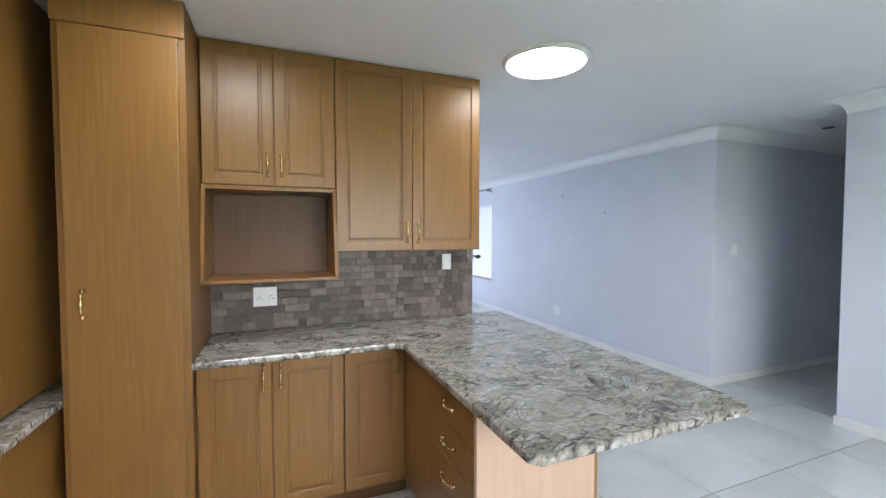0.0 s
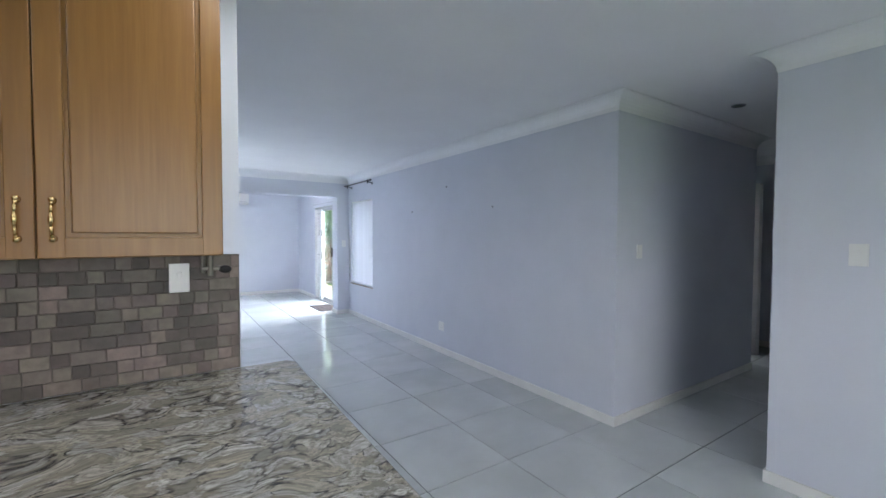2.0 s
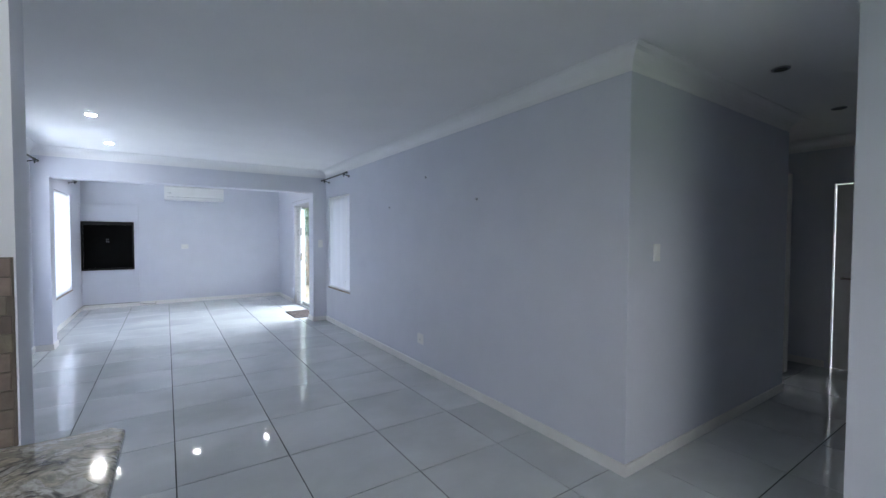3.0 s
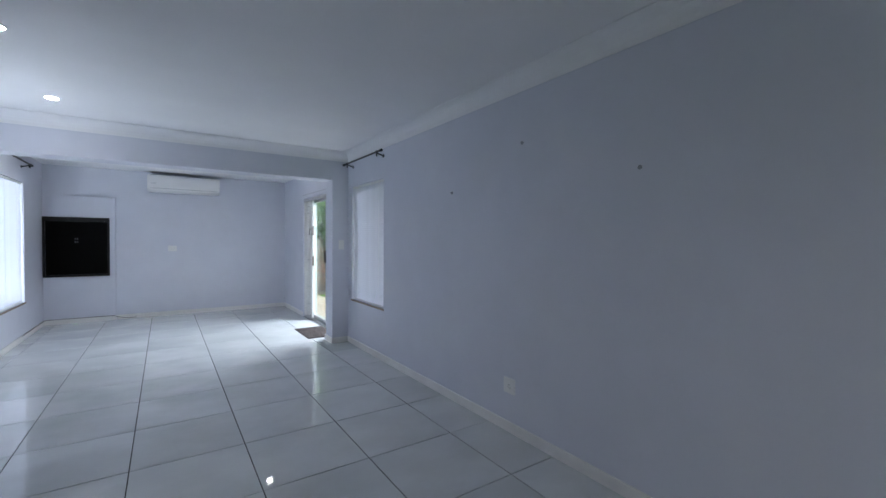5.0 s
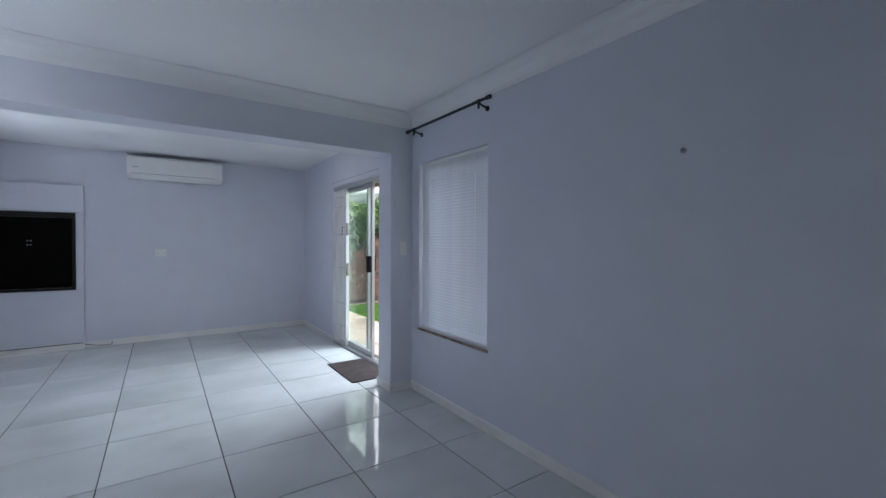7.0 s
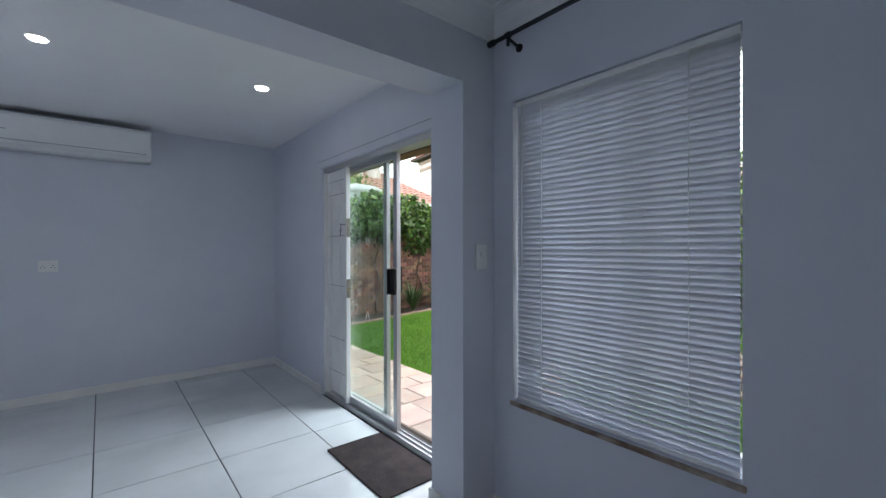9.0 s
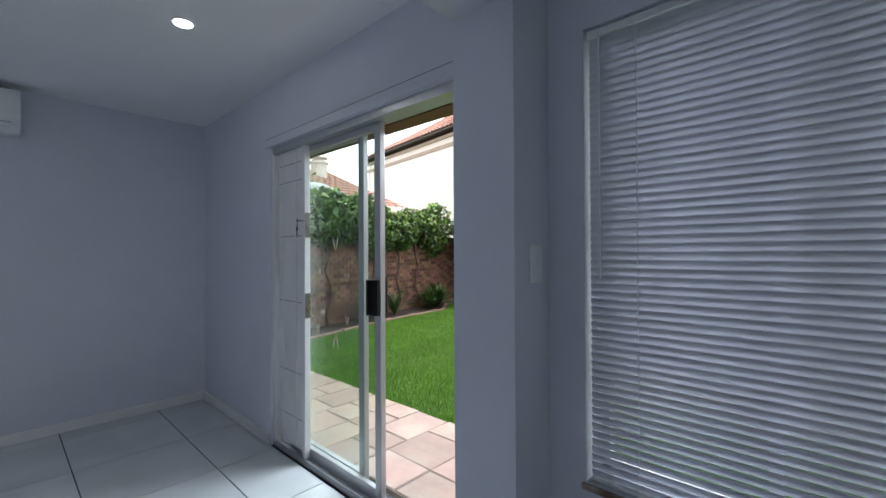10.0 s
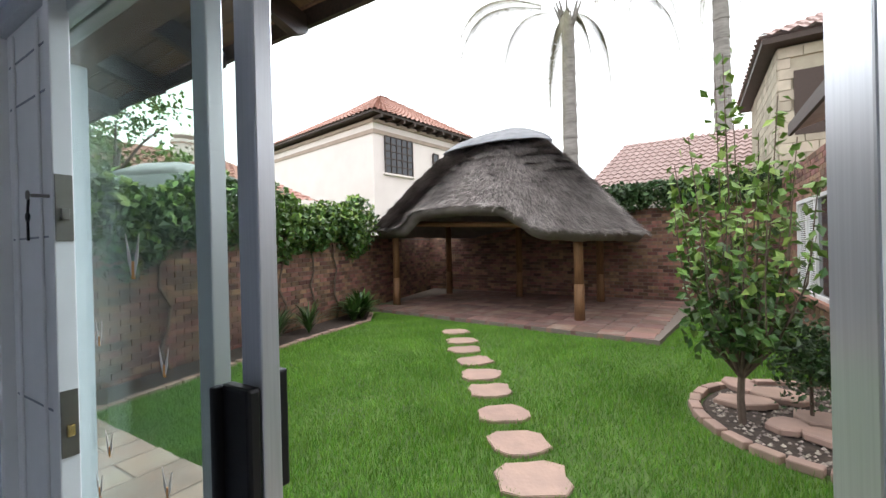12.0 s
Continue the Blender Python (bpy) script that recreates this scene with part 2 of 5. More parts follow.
def soup(name, verts, faces, material, parent=None, smooth=False):
    """One mesh from computed arrays."""
    me = bpy.data.meshes.new(name)
    verts, faces = np.asarray(verts, dtype=np.float32), np.asarray(faces, dtype=np.int32)
    k = faces.shape[1]
    me.vertices.add(len(verts))
    me.vertices.foreach_set("co", verts.ravel())
    me.loops.add(faces.size)
    me.loops.foreach_set("vertex_index", faces.ravel())
    me.polygons.add(len(faces))
    me.polygons.foreach_set("loop_start", np.arange(0, faces.size, k, dtype=np.int32))
    me.polygons.foreach_set("use_smooth", np.full(len(faces), smooth))
    me.update(calc_edges=True)
    me.materials.append(material)
    ob = new(name, me)
    if parent:
        ob.parent = parent
    return ob


# ---------------------------------------------------------------- the shell of the house
H = 2.53           # ceiling
XR = 4.22          # face of the long wall with the window and the sliding door
XL = 0.58          # opposite wall
YB = 11.30         # far wall
WX0, WX1, WZ0, WZ1 = 6.68, 7.635, 0.595, 2.08   # window in the long wall: y range, z range
DY0, DY1, DZ = 8.083, 9.93, 2.09                 # sliding door opening

structure("floor", [(-2.2, 4.40, -2.8, 11.5, -0.12, -0.005), (4.40, 8.3, -2.8, 3.6, -0.12, -0.005)], GROUT,
          "dark grout bed under polished white floor tiles", "floor")
structure("ceiling", [(-2.2, 4.46, -2.8, 11.55, H, H + 0.12), (4.46, 8.3, -2.8, 3.6, H, H + 0.12)], CEIL,
          "smooth white painted plaster ceiling", "ceiling")
structure("wall_east", [
    (XR, XR + 0.24, 2.2, WX0, -0.004, H), (XR, XR + 0.24, WX0, WX1, -0.004, WZ0), (XR, XR + 0.24, WX0, WX1, WZ1, H),
    (XR, XR + 0.24, WX1, DY0, -0.004, H), (XR, XR + 0.24, DY0, DY1, DZ, H), (XR, XR + 0.24, DY1, YB + 0.24, -0.004, H)],
    WALL, "pale blue-grey painted wall with window and sliding door", "wall")
structure("wall_north", [(XL - 0.24, XR, YB, YB + 0.24, -0.004, H)], WALL, "pale blue-grey painted end wall", "wall")
LW = [(6.25, 7.5, 0.55, 2.10), (8.75, 10.25, 0.5, 2.12)]
structure("wall_west", [
    (XL - 0.24, XL, 2.36, 6.25, -0.004, H), (XL - 0.24, XL, 6.25, 7.5, -0.004, 0.55), (XL - 0.24, XL, 6.25, 7.5, 2.10, H),
    (XL - 0.24, XL, 7.5, 8.75, -0.004, H), (XL - 0.24, XL, 8.75, 10.25, -0.004, 0.5), (XL - 0.24, XL, 8.75, 10.25, 2.12, H),
    (XL - 0.24, XL, 10.25, YB, -0.004, H)], WALL, "pale blue-grey painted wall with two blind-covered windows", "wall")
structure("wall_kitchen", [(-1.3, 1.632, 2.235, 2.36, -0.004, H)], WALL, "white painted kitchen partition wall", "wall")
structure("wall_kitchen_west", [(-1.3, -1.12, -2.8, 2.235, -0.004, H)], WALL, "plain painted kitchen side wall", "wall")
structure("wall_south", [(-1.12, 0.3, -2.8, -2.6, -0.004, H), (2.9, 4.34, -2.8, -2.6, -0.004, H), (0.3, 2.9, -2.8, -2.6, -0.004, 1.0),
                         (0.3, 2.9, -2.8, -2.6, 2.1, H)], WALL, "plain painted wall with a kitchen window opening", "wall")
structure("wall_hall_south", [(4.34, 8.0, -2.8, 1.265, -0.004, H)], WALL, "pale painted wall beside the passage", "wall")
# the gap at y 3.4 is added, out of view, to light the passage
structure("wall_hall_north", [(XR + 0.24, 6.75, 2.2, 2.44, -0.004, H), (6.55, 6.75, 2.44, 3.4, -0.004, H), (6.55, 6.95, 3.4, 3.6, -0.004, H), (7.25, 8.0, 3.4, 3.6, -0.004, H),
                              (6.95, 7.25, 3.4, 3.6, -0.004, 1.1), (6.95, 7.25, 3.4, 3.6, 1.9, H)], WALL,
          "pale painted passage wall in shadow, with an added light opening", "wall")
structure("wall_hall_end", [(8.0, 8.2, 1.265, 1.45, -0.004, H), (8.0, 8.2, 2.16, 3.6, -0.004, H), (8.0, 8.2, 1.45, 2.16, 2.03, H)], WALL,
          "passage end wall with a door opening", "wall")
BY0, BY1, BZ = 7.762, 8.012, 2.165
structure("beam", [(XL, XR, BY0, BY1, BZ, H)], WALL, "plastered ceiling beam between living room and sunroom", "beam")
structure("pier_east", [(4.0, XR, BY0, BY1, -0.004, BZ)], WALL, "narrow plastered pier under the beam", "pier")
structure("pier_west", [(XL, 0.75, BY0, BY1, -0.004, BZ)], WALL, "narrow plastered pier under the beam", "pier")


def cove(bm, a, b, nrm, ka=0, kb=0):
    """A quarter-hollow cornice from a to b; nrm points from the wall into the room."""
    a, b, nrm = Vector((*a, 0)), Vector((*b, 0)), Vector((*nrm, 0))
    prof = [(0.0, -0.112), (0.004, -0.112)]
    prof += [(0.004 + 0.104 * (1 - math.cos(radians(q))), -0.108 + 0.104 * math.sin(radians(q))) for q in (0, 15, 30, 45, 60, 75, 90)]
    prof += [(0.112, -0.004), (0.112, 0.0), (0.0, 0.0)]
    u = (b - a).normalized()
    va = [bm.verts.new(a - u * d * ka + nrm * d + Vector((0, 0, H + z - 0.002))) for d, z in prof]
    vb = [bm.verts.new(b + u * d * kb + nrm * d + Vector((0, 0, H + z - 0.002))) for d, z in prof]
    for i in range(len(prof)):
        j = (i + 1) % len(prof)
        bm.faces.new((va[i], va[j], vb[j], vb[i]))
    bm.faces.new(va), bm.faces.new(vb)


def coves(name, runs, label):
    bm = bmesh.new()
    for r in runs:
        cove(bm, *r)
    bmesh.ops.recalc_face_normals(bm, faces=bm.faces[:])
    tagged(part(name, bm, CEIL), label, "cornice", kind="structure")


coves("cornice", [((XR, 2.2), (XR, BY0), (-1, 0), 1, -1), ((XL, BY0), (XR, BY0), (0, -1), -1, -1), ((XL, 2.36), (XL, BY0), (1, 0), -1, -1),
                  ((XR, 2.2), (6.75, 2.2), (0, -1), 1, 1), ((4.34, -2.6), (4.34, 1.265), (-1, 0), 0, 1), ((4.34, 1.265), (8.0, 1.265), (0, 1), 1, -1),
                  ((8.0, 1.265), (8.0, 3.4), (-1, 0), -1, 0), ((XL, 2.36), (1.632, 2.36), (0, 1), -1, 0)], "white hollow-moulded plaster cornice")


def skirting(name, boxes):
    bm = bmesh.new()
    for d in boxes:
        add_box(bm, *d, bevel=0.004)
    tagged(part(name, bm, TRIM), "white painted skirting board along the wall foot", "skirting", kind="structure")


SK, ST = 0.075, 0.014
skirting("baseboard_east", [(XR - ST, XR, 2.2 - ST, BY0, 0.0, SK), (4.0 - ST, 4.0, BY0 - ST, BY1 + ST, 0, SK), (4.0, XR - ST, BY0 - ST, BY0, 0, SK),
                            (4.0, XR - ST, BY1, BY1 + ST, 0, SK), (XR - ST, XR, DY1 + 0.02, YB, 0, SK)])
skirting("baseboard_north", [(1.49, XR - ST, YB - ST, YB, 0, SK)])
skirting("baseboard_west", [(XL, XL + ST, 2.36, BY0, 0, SK), (XL, XL + ST, BY1, YB - 0.07, 0, SK), (0.75, 0.75 + ST, BY0 - ST, BY1 + ST, 0, SK),
                            (XL + ST, 0.75, BY0 - ST, BY0, 0, SK)])
skirting("baseboard_hall", [(XR, 6.75, 2.2 - ST, 2.2, 0, SK), (4.34 - ST, 4.34, -2.6, 1.265 + ST, 0, SK), (4.34, 8.0, 1.265, 1.265 + ST, 0, SK),
                            (8.0 - ST, 8.0, 2.2, 3.4, 0, SK)])

# doors of the passage
d1 = base("door_1", "grey-white flush interior door standing ajar in a dark passage", "door", (7.45, 2.72, 0), kind="structure")
boxpart("door_leaf", (-0.02, 0.02, -0.25, 0.66, 0.005, 2.06), TRIM, d1, bevel=0.003)
boxpart("door_frame", (-0.05, 0.05, -0.34, -0.26, 0.0, 2.12), TRIM, d1, bevel=0.004)
d2 = base("door_2", "closed white panelled door at the passage end", "door", (8.05, 1.8, 0), kind="structure")
boxpart("door_leaf", (0.0, 0.04, -0.34, 0.35, 0.005, 2.02), TRIM, d2)
bm = bmesh.new()
add_cyl(bm, (0, 0.28, 1.0), (-0.05, 0.28, 1.0), 0.012)
add_cyl(bm, (-0.045, 0.29, 1.0), (-0.045, 0.17, 1.0), 0.009)
part("door_handle", bm, STEEL, d2, "dark steel lever handle")

# ---------------------------------------------------------------- windows with venetian blinds


def blind_window(name, x, y0, y1, z0, z1, inward, label, dense=59):
    """A window in a wall at x; inward is -1 where the room lies at smaller x."""
    w = base(name, label, "window", (x, (y0 + y1) / 2, z0), kind="structure")
    s = -inward
    hw, h = (y1 - y0) / 2, z1 - z0
    xs = lambda a, b: (min(a * s, b * s), max(a * s, b * s))
    bm = bmesh.new()
    for yy in ((-hw, -hw + 0.03), (hw - 0.03, hw), (-0.015, 0.015)):
        add_box(bm, *xs(0.13, 0.17), *yy, 0, h)
    for zz in ((0, 0.03), (h - 0.03, h)):
        add_box(bm, *xs(0.13, 0.17), -hw, hw, *zz)
    part("window_frame", bm, TRIM, w)
    pane = boxpart("pane", (*xs(0.148, 0.152), -hw + 0.02, hw - 0.02, 0.02, h - 0.02), GLASS, w)
    pane.visible_shadow = False
    bm = bmesh.new()
    add_box(bm, *xs(-0.012, 0.12), -hw - 0.012, hw + 0.012, -0.022, -0.002, bevel=0.003)
    part("window_sill", bm, RUST, w, "worn painted wooden sill")
    # blind: head rail, slats, bottom rail, ladder cords and wand
    bl = base("venetian_blind", "white aluminium venetian blind, slats tilted nearly closed, filling the window", "blind",
              (x, (y0 + y1) / 2, z0), group="venetian blinds")
    boxpart("head_rail", (*xs(0.012, 0.045), -hw + 0.006, hw - 0.006, h - 0.03, h - 0.004), WHITE_PLASTIC, bl, bevel=0.003)
    boxpart("bottom_rail", (*xs(0.016, 0.042), -hw + 0.012, hw - 0.012, 0.004, 0.018), WHITE_PLASTIC, bl, bevel=0.003)
    bm = bmesh.new()
    n, wd, tilt = 7, 0.0168, radians(-62)
    rows = []
    for i in range(n):
        u = -1 + 2 * i / (n - 1)
        a, b = u * wd, -0.0042 * (1 - u * u)
        px, pz = a * math.cos(tilt) - b * math.sin(tilt), a * math.sin(tilt) + b * math.cos(tilt)
        rows.append([bm.verts.new((s * px, yy, pz)) for yy in (-hw + 0.012, hw - 0.012)])
    for i in range(n - 1):
        bm.faces.new((rows[i][0], rows[i][1], rows[i + 1][1], rows[i + 1][0]))
    bmesh.ops.solidify(bm, geom=bm.faces[:], thickness=0.0006)
    me = mesh_from("slat", bm, BLIND, True)
    for i in range(dense):
        o = new("slat", me)
        o.parent = bl
        o.location = (s * 0.029, 0, 0.026 + (h - 0.06) * i / (dense - 1))
    for k in (-0.72, 0.0, 0.72) if hw > 0.55 else (-0.66, 0.66):
        bm = bmesh.new()
        add_cyl(bm, (s * 0.013, k * hw, 0.01), (s * 0.013, k * hw, h - 0.01), 0.0012, seg=6)
        add_cyl(bm, (s * 0.042, k * hw, 0.01), (s * 0.042, k * hw, h - 0.01), 0.0012, seg=6)
        part("ladder_cord", bm, WHITE_PLASTIC, bl)
    bm = bmesh.new()
    add_cyl(bm, (s * 0.006, hw - 0.05, h * 0.45), (s * 0.006, hw - 0.05, h - 0.02), 0.003, seg=8)
    part("tilt_wand", bm, WHITE_PLASTIC, bl, "clear plastic tilt wand")
    return w


blind_window("window_1", XR, WX0, WX1, WZ0, WZ1, -1, "white-framed window covered by a venetian blind", 57)
blind_window("window_2", XL, 6.25, 7.5, 0.55, 2.10, 1, "white-framed window covered by a venetian blind", 57)
blind_window("window_3", XL, 8.75, 10.25, 0.5, 2.12, 1, "white-framed sunroom window covered by a venetian blind", 62)


def curtain_rod(x, y0, y1, z, inward, label):
    r = base("curtain_rod", label, "curtain rod", (x, (y0 + y1) / 2, z), group="curtain rods")
    hw = (y1 - y0) / 2
    bm = bmesh.new()
    add_cyl(bm, (inward * 0.085, -hw, 0), (inward * 0.085, hw, 0), 0.0105)
    part("rod", bm, RODM, r)
    for sgn in (-1, 1):
        bm = bmesh.new()
        add_cyl(bm, (inward * 0.085, sgn * hw, 0), (inward * 0.085, sgn * (hw + 0.035), 0), 0.016)
        part("finial", bm, RODM, r)
        bm = bmesh.new()
        yb = sgn * (hw - 0.09)
        add_cyl(bm, (0, yb, -0.035), (inward * 0.006, yb, -0.035), 0.02)
        add_cyl(bm, (0, yb, -0.035), (inward * 0.085, yb, -0.014), 0.007)
        add_cyl(bm, (inward * 0.085, yb, -0.05), (inward * 0.085, yb, 0), 0.008)
        add_cyl(bm, (inward * 0.085, yb - 0.012, 0), (inward * 0.085, yb + 0.012, 0), 0.015)
        part("bracket", bm, RODM, r)


curtain_rod(XR, 6.60, 7.68, 2.365, -1, "dark grey metal curtain rod above the window")
curtain_rod(XL, 6.1, 7.65, 2.34, 1, "dark grey metal curtain rod above a window")
curtain_rod(XL, 8.6, 10.25, 2.36, 1, "dark grey metal curtain rod in the sunroom")

# ---------------------------------------------------------------- ceiling lights


def downlight(x, y):
    d = base("downlight", "small round recessed ceiling downlight, lit white", "downlight", (x, y, H), group="lit downlights")
    bm = bmesh.new()
    add_cyl(bm, (0, 0, -0.006), (0, 0, 0.0), 0.05, 0.052, 28)
    part("trim_ring", bm, TRIM, d)
    bm = bmesh.new()
    add_cyl(bm, (0, 0, -0.0085), (0, 0, -0.006), 0.040, seg=24)
    part("lamp", bm, GLOW, d, "glowing white lens")


for x, y in ((1.40, 7.05), (1.40, 5.66), (3.55, 9.45), (2.37, 9.49), (1.20, 9.5)):
    downlight(x, y)


def hall_vent(x, y):
    d = base("unlit_downlight", "unlit round dark downlight in the passage ceiling", "downlight", (x, y, H), group="unlit passage lights")
    bm = bmesh.new()
    add_cyl(bm, (0, 0, -0.006), (0, 0, 0), 0.05, seg=24)
    part("trim_ring", bm, GREYDOT, d)
    bm = bmesh.new()
    add_cyl(bm, (0, 0, -0.009), (0, 0, -0.006), 0.036, seg=20)
    part("lamp", bm, RODM, d)


hall_vent(5.25, 1.81)
hall_vent(6.65, 1.84)


def round_skylight(x, y):
    d = base("round_skylight", "large round glowing tubular skylight with a white ring", "skylight", (x, y, H), group="kitchen skylights")
    bm = bmesh.new()
    bmesh.ops.create_cone(bm, cap_ends=False, segments=48, radius1=0.235, radius2=0.26, depth=0.022)
    bmesh.ops.translate(bm, verts=bm.verts[:], vec=(0, 0, -0.011))
    bmesh.ops.solidify(bm, geom=bm.faces[:], thickness=0.012)
    part("ring", bm, TRIM, d, smooth=True)
    bm = bmesh.new()
    add_cyl(bm, (0, 0, -0.014), (0, 0, -0.004), 0.226, seg=48)
    part("diffuser", bm, SKYGLOW, d, "bright frosted diffuser")


round_skylight(1.78, 1.55)
round_skylight(0.09, 1.14)

# ---------------------------------------------------------------- kitchen


def brass_handle(parent, x, y, z, face, vertical=True):
    """A twisted brass bow handle; face is the outward normal, 'y' (towards -y) or 'x' (towards -x)."""
    bm = bmesh.new()
    pts = [(-0.055, 0.006), (-0.045, 0.02), (-0.02, 0.027), (0.02, 0.027), (0.045, 0.02), (0.055, 0.006)]

    def at(a, o):
        if face == "y":
            return (x, y - o, z + a) if vertical else (x + a, y - o, z)
        return (x - o, y, z + a) if vertical else (x - o, y + a, z)
    for (a, o), (b, p) in zip(pts, pts[1:]):
        add_cyl(bm, at(a, o), at(b, p), 0.0046, seg=8)
    add_ball(bm, at(0, 0.027), 0.0075, (1, 1, 2.2) if vertical else (1, 1, 1), 10)
    for s in (-1, 1):
        add_cyl(bm, at(s * 0.055, 0.0), at(s * 0.055, 0.010), 0.010, 0.007, seg=12)
        add_ball(bm, at(s * 0.058, 0.012), 0.0085, (1, 1, 1), 10)
    return part("handle", bm, BRASS, parent, "polished brass bow handle", True)


def panel_door(name, parent, u0, u1, z0, z1, at, face, panel=True):
    """A framed door with a raised field and a moulded groove."""
    bm, field = bmesh.new(), bmesh.new()
    t, g = 0.02, 0.0015
    u0, u1, z0, z1 = u0 + g, u1 - g, z0 + g, z1 - g

    def bx(a0, a1, b0, b1, o0, o1, bev, into=bm):
        if face == "y":
            add_box(into, a0, a1, at - o1, at - o0, b0, b1, bevel=bev)
        else:
            add_box(into, at - o1, at - o0, a0, a1, b0, b1, bevel=bev)
    if panel and u1 - u0 > 0.16:
        r = 0.062
        bx(u0, u0 + r, z0, z1, 0, t, 0.0035)
        bx(u1 - r, u1, z0, z1, 0, t, 0.0035)
        bx(u0 + r - 0.004, u1 - r + 0.004, z0, z0 + r, 0, t - 0.0006, 0.0035)
        bx(u0 + r - 0.004, u1 - r + 0.004, z1 - r, z1, 0, t - 0.0006, 0.0035)
        bx(u0 + r - 0.004, u1 - r + 0.004, z0 + r - 0.004, z1 - r + 0.004, 0, t - 0.007, 0.0)
        bx(u0 + r + 0.012, u1 - r - 0.012, z0 + r + 0.012, z1 - r - 0.012, t - 0.0068, t - 0.0012, 0.005, field)
    else:
        bx(u0, u1, z0, z1, 0, t, 0.004)
    made = part(name, bm, OAK, parent)
    if field.verts:
        part("raised_panel", field, OAK, made)
    return made


CY = 1.96          # carcass front of the wall cupboards
u = base("wall_cupboard", "oak wall cupboard with two panelled doors above an open niche", "kitchen cupboard", (0, 0, 0), group="wall cupboards")
boxpart("body", (-0.085, 0.598, CY, 2.232, 1.765, 2.527), OAK, u)
for k, (a, b) in enumerate(((-0.085, 0.27), (0.27, 0.598))):
    d = panel_door("door", u, a, b, 1.765, 2.524, CY, "y")
    brass_handle(d, 0.235 if k == 0 else 0.305, CY - 0.02, 1.88, "y")
u = base("wall_cupboard", "tall oak wall cupboard with two panelled doors and brass handles", "kitchen cupboard", (0, 0, 0), group="wall cupboards")
boxpart("body", (0.602, 1.543, CY, 2.232, 1.396, 2.527), OAK, u)
for k, (a, b) in enumerate(((0.602, 1.07), (1.07, 1.543))):
    d = panel_door("door", u, a, b, 1.396, 2.524, CY, "y")
    brass_handle(d, 1.033 if k == 0 else 1.107, CY - 0.02, 1.51, "y")
# open niche with splayed sides
n = base("open_niche", "open oak microwave niche with splayed sides under the cupboard", "shelf", (0, 0, 0))
for name, x0 in (("side", -0.088), ("side", 0.580)):
    bm = bmesh.new()
    add_prism(bm, [(2.232, 1.262), (1.84, 1.262), (1.935, 1.763), (2.232, 1.763)], "x", x0, x0 + 0.018)
    part(name, bm, OAK, n)
boxpart("shelf", (-0.088, 0.598, 1.835, 2.232, 1.243, 1.261), OAK, n, bevel=0.002)
boxpart("top", (-0.069, 0.579, 1.94, 2.232, 1.742, 1.762), OAK, n)
# the niche's shade is painted by this darker oak
boxpart("back", (-0.069, 0.579, 2.222, 2.232, 1.262, 1.741), OAK_DARK, n, "brown back panel, its shade put into the colour")

tall = base("tall_cupboard", "floor-to-ceiling oak pantry cupboard with one plain door", "cupboard", (0, 0, 0))
boxpart("body", (-0.56, -0.092, 1.62, 2.232, 0.0, 2.527), OAK, tall)
d = boxpart("door", (-0.535, -0.118, 1.598, 1.618, 0.10, 2.36), OAK, tall, bevel=0.004)
boxpart("frieze", (-0.56, -0.092, 1.604, 1.619, 2.365, 2.525), OAK, tall, bevel=0.002)
brass_handle(d, -0.475, 1.598, 1.21, "y")

dr = base("dresser_cupboard", "oak cupboard standing on the side worktop", "cupboard", (0, 0, 0))
boxpart("body", (-1.1, -0.70, 0.15, 2.2, 0.803, 2.527), OAK, dr)
boxpart("door", (-0.699, -0.68, 0.95, 1.9, 0.82, 2.50), OAK, dr, bevel=0.004)
boxpart("door", (-0.699, -0.68, 0.2, 0.946, 0.82, 2.50), OAK, dr, bevel=0.004)
sb = base("side_base_cupboard", "oak base cupboard under a granite side worktop", "kitchen cupboard", (0, 0, 0))
boxpart("body", (-1.1, -0.62, 0.15, 2.2, 0.0, 0.766), OAK, sb)
boxpart("door", (-0.619, -0.6, 0.9, 1.7, 0.11, 0.76), OAK, sb, bevel=0.004)
boxpart("door", (-0.619, -0.6, 0.2, 0.896, 0.11, 0.76), OAK, sb, bevel=0.004)
bm = bmesh.new()
add_box(bm, -1.1, -0.572, 0.12, 2.2, 0.768, 0.800, bevel=0.008)
tagged(part("side_worktop", bm, GRANITE), "polished grey and white granite side worktop", "worktop")

b = base("base_cupboard", "oak base cupboard with three panelled doors under the worktop", "kitchen cupboard", (0, 0, 0))
boxpart("body", (-0.088, 0.96, 1.69, 2.232, 0.10, 0.877), OAK, b)
boxpart("plinth", (-0.088, 0.96, 1.74, 1.76, 0.0, 0.099), OAK_DARK, b)
for a, c, hx in ((-0.088, 0.245, 0.205), (0.245, 0.598, 0.285), (0.60, 0.925, 0.89)):
    d = panel_door("door", b, a, c, 0.105, 0.872, 1.69, "y")
    brass_handle(d, hx, 1.67, 0.79, "y")
p = base("drawer_unit", "oak drawer unit carrying the granite breakfast bar", "drawers", (0, 0, 0))
boxpart("body", (0.96, 1.45, 0.79, 1.70, 0.10, 0.877), OAK, p)
boxpart("plinth", (1.0, 1.02, 0.79, 1.68, 0.0, 0.099), OAK_DARK, p)
boxpart("filler", (0.942, 0.959, 1.265, 1.668, 0.105, 0.872), OAK, p, bevel=0.002)
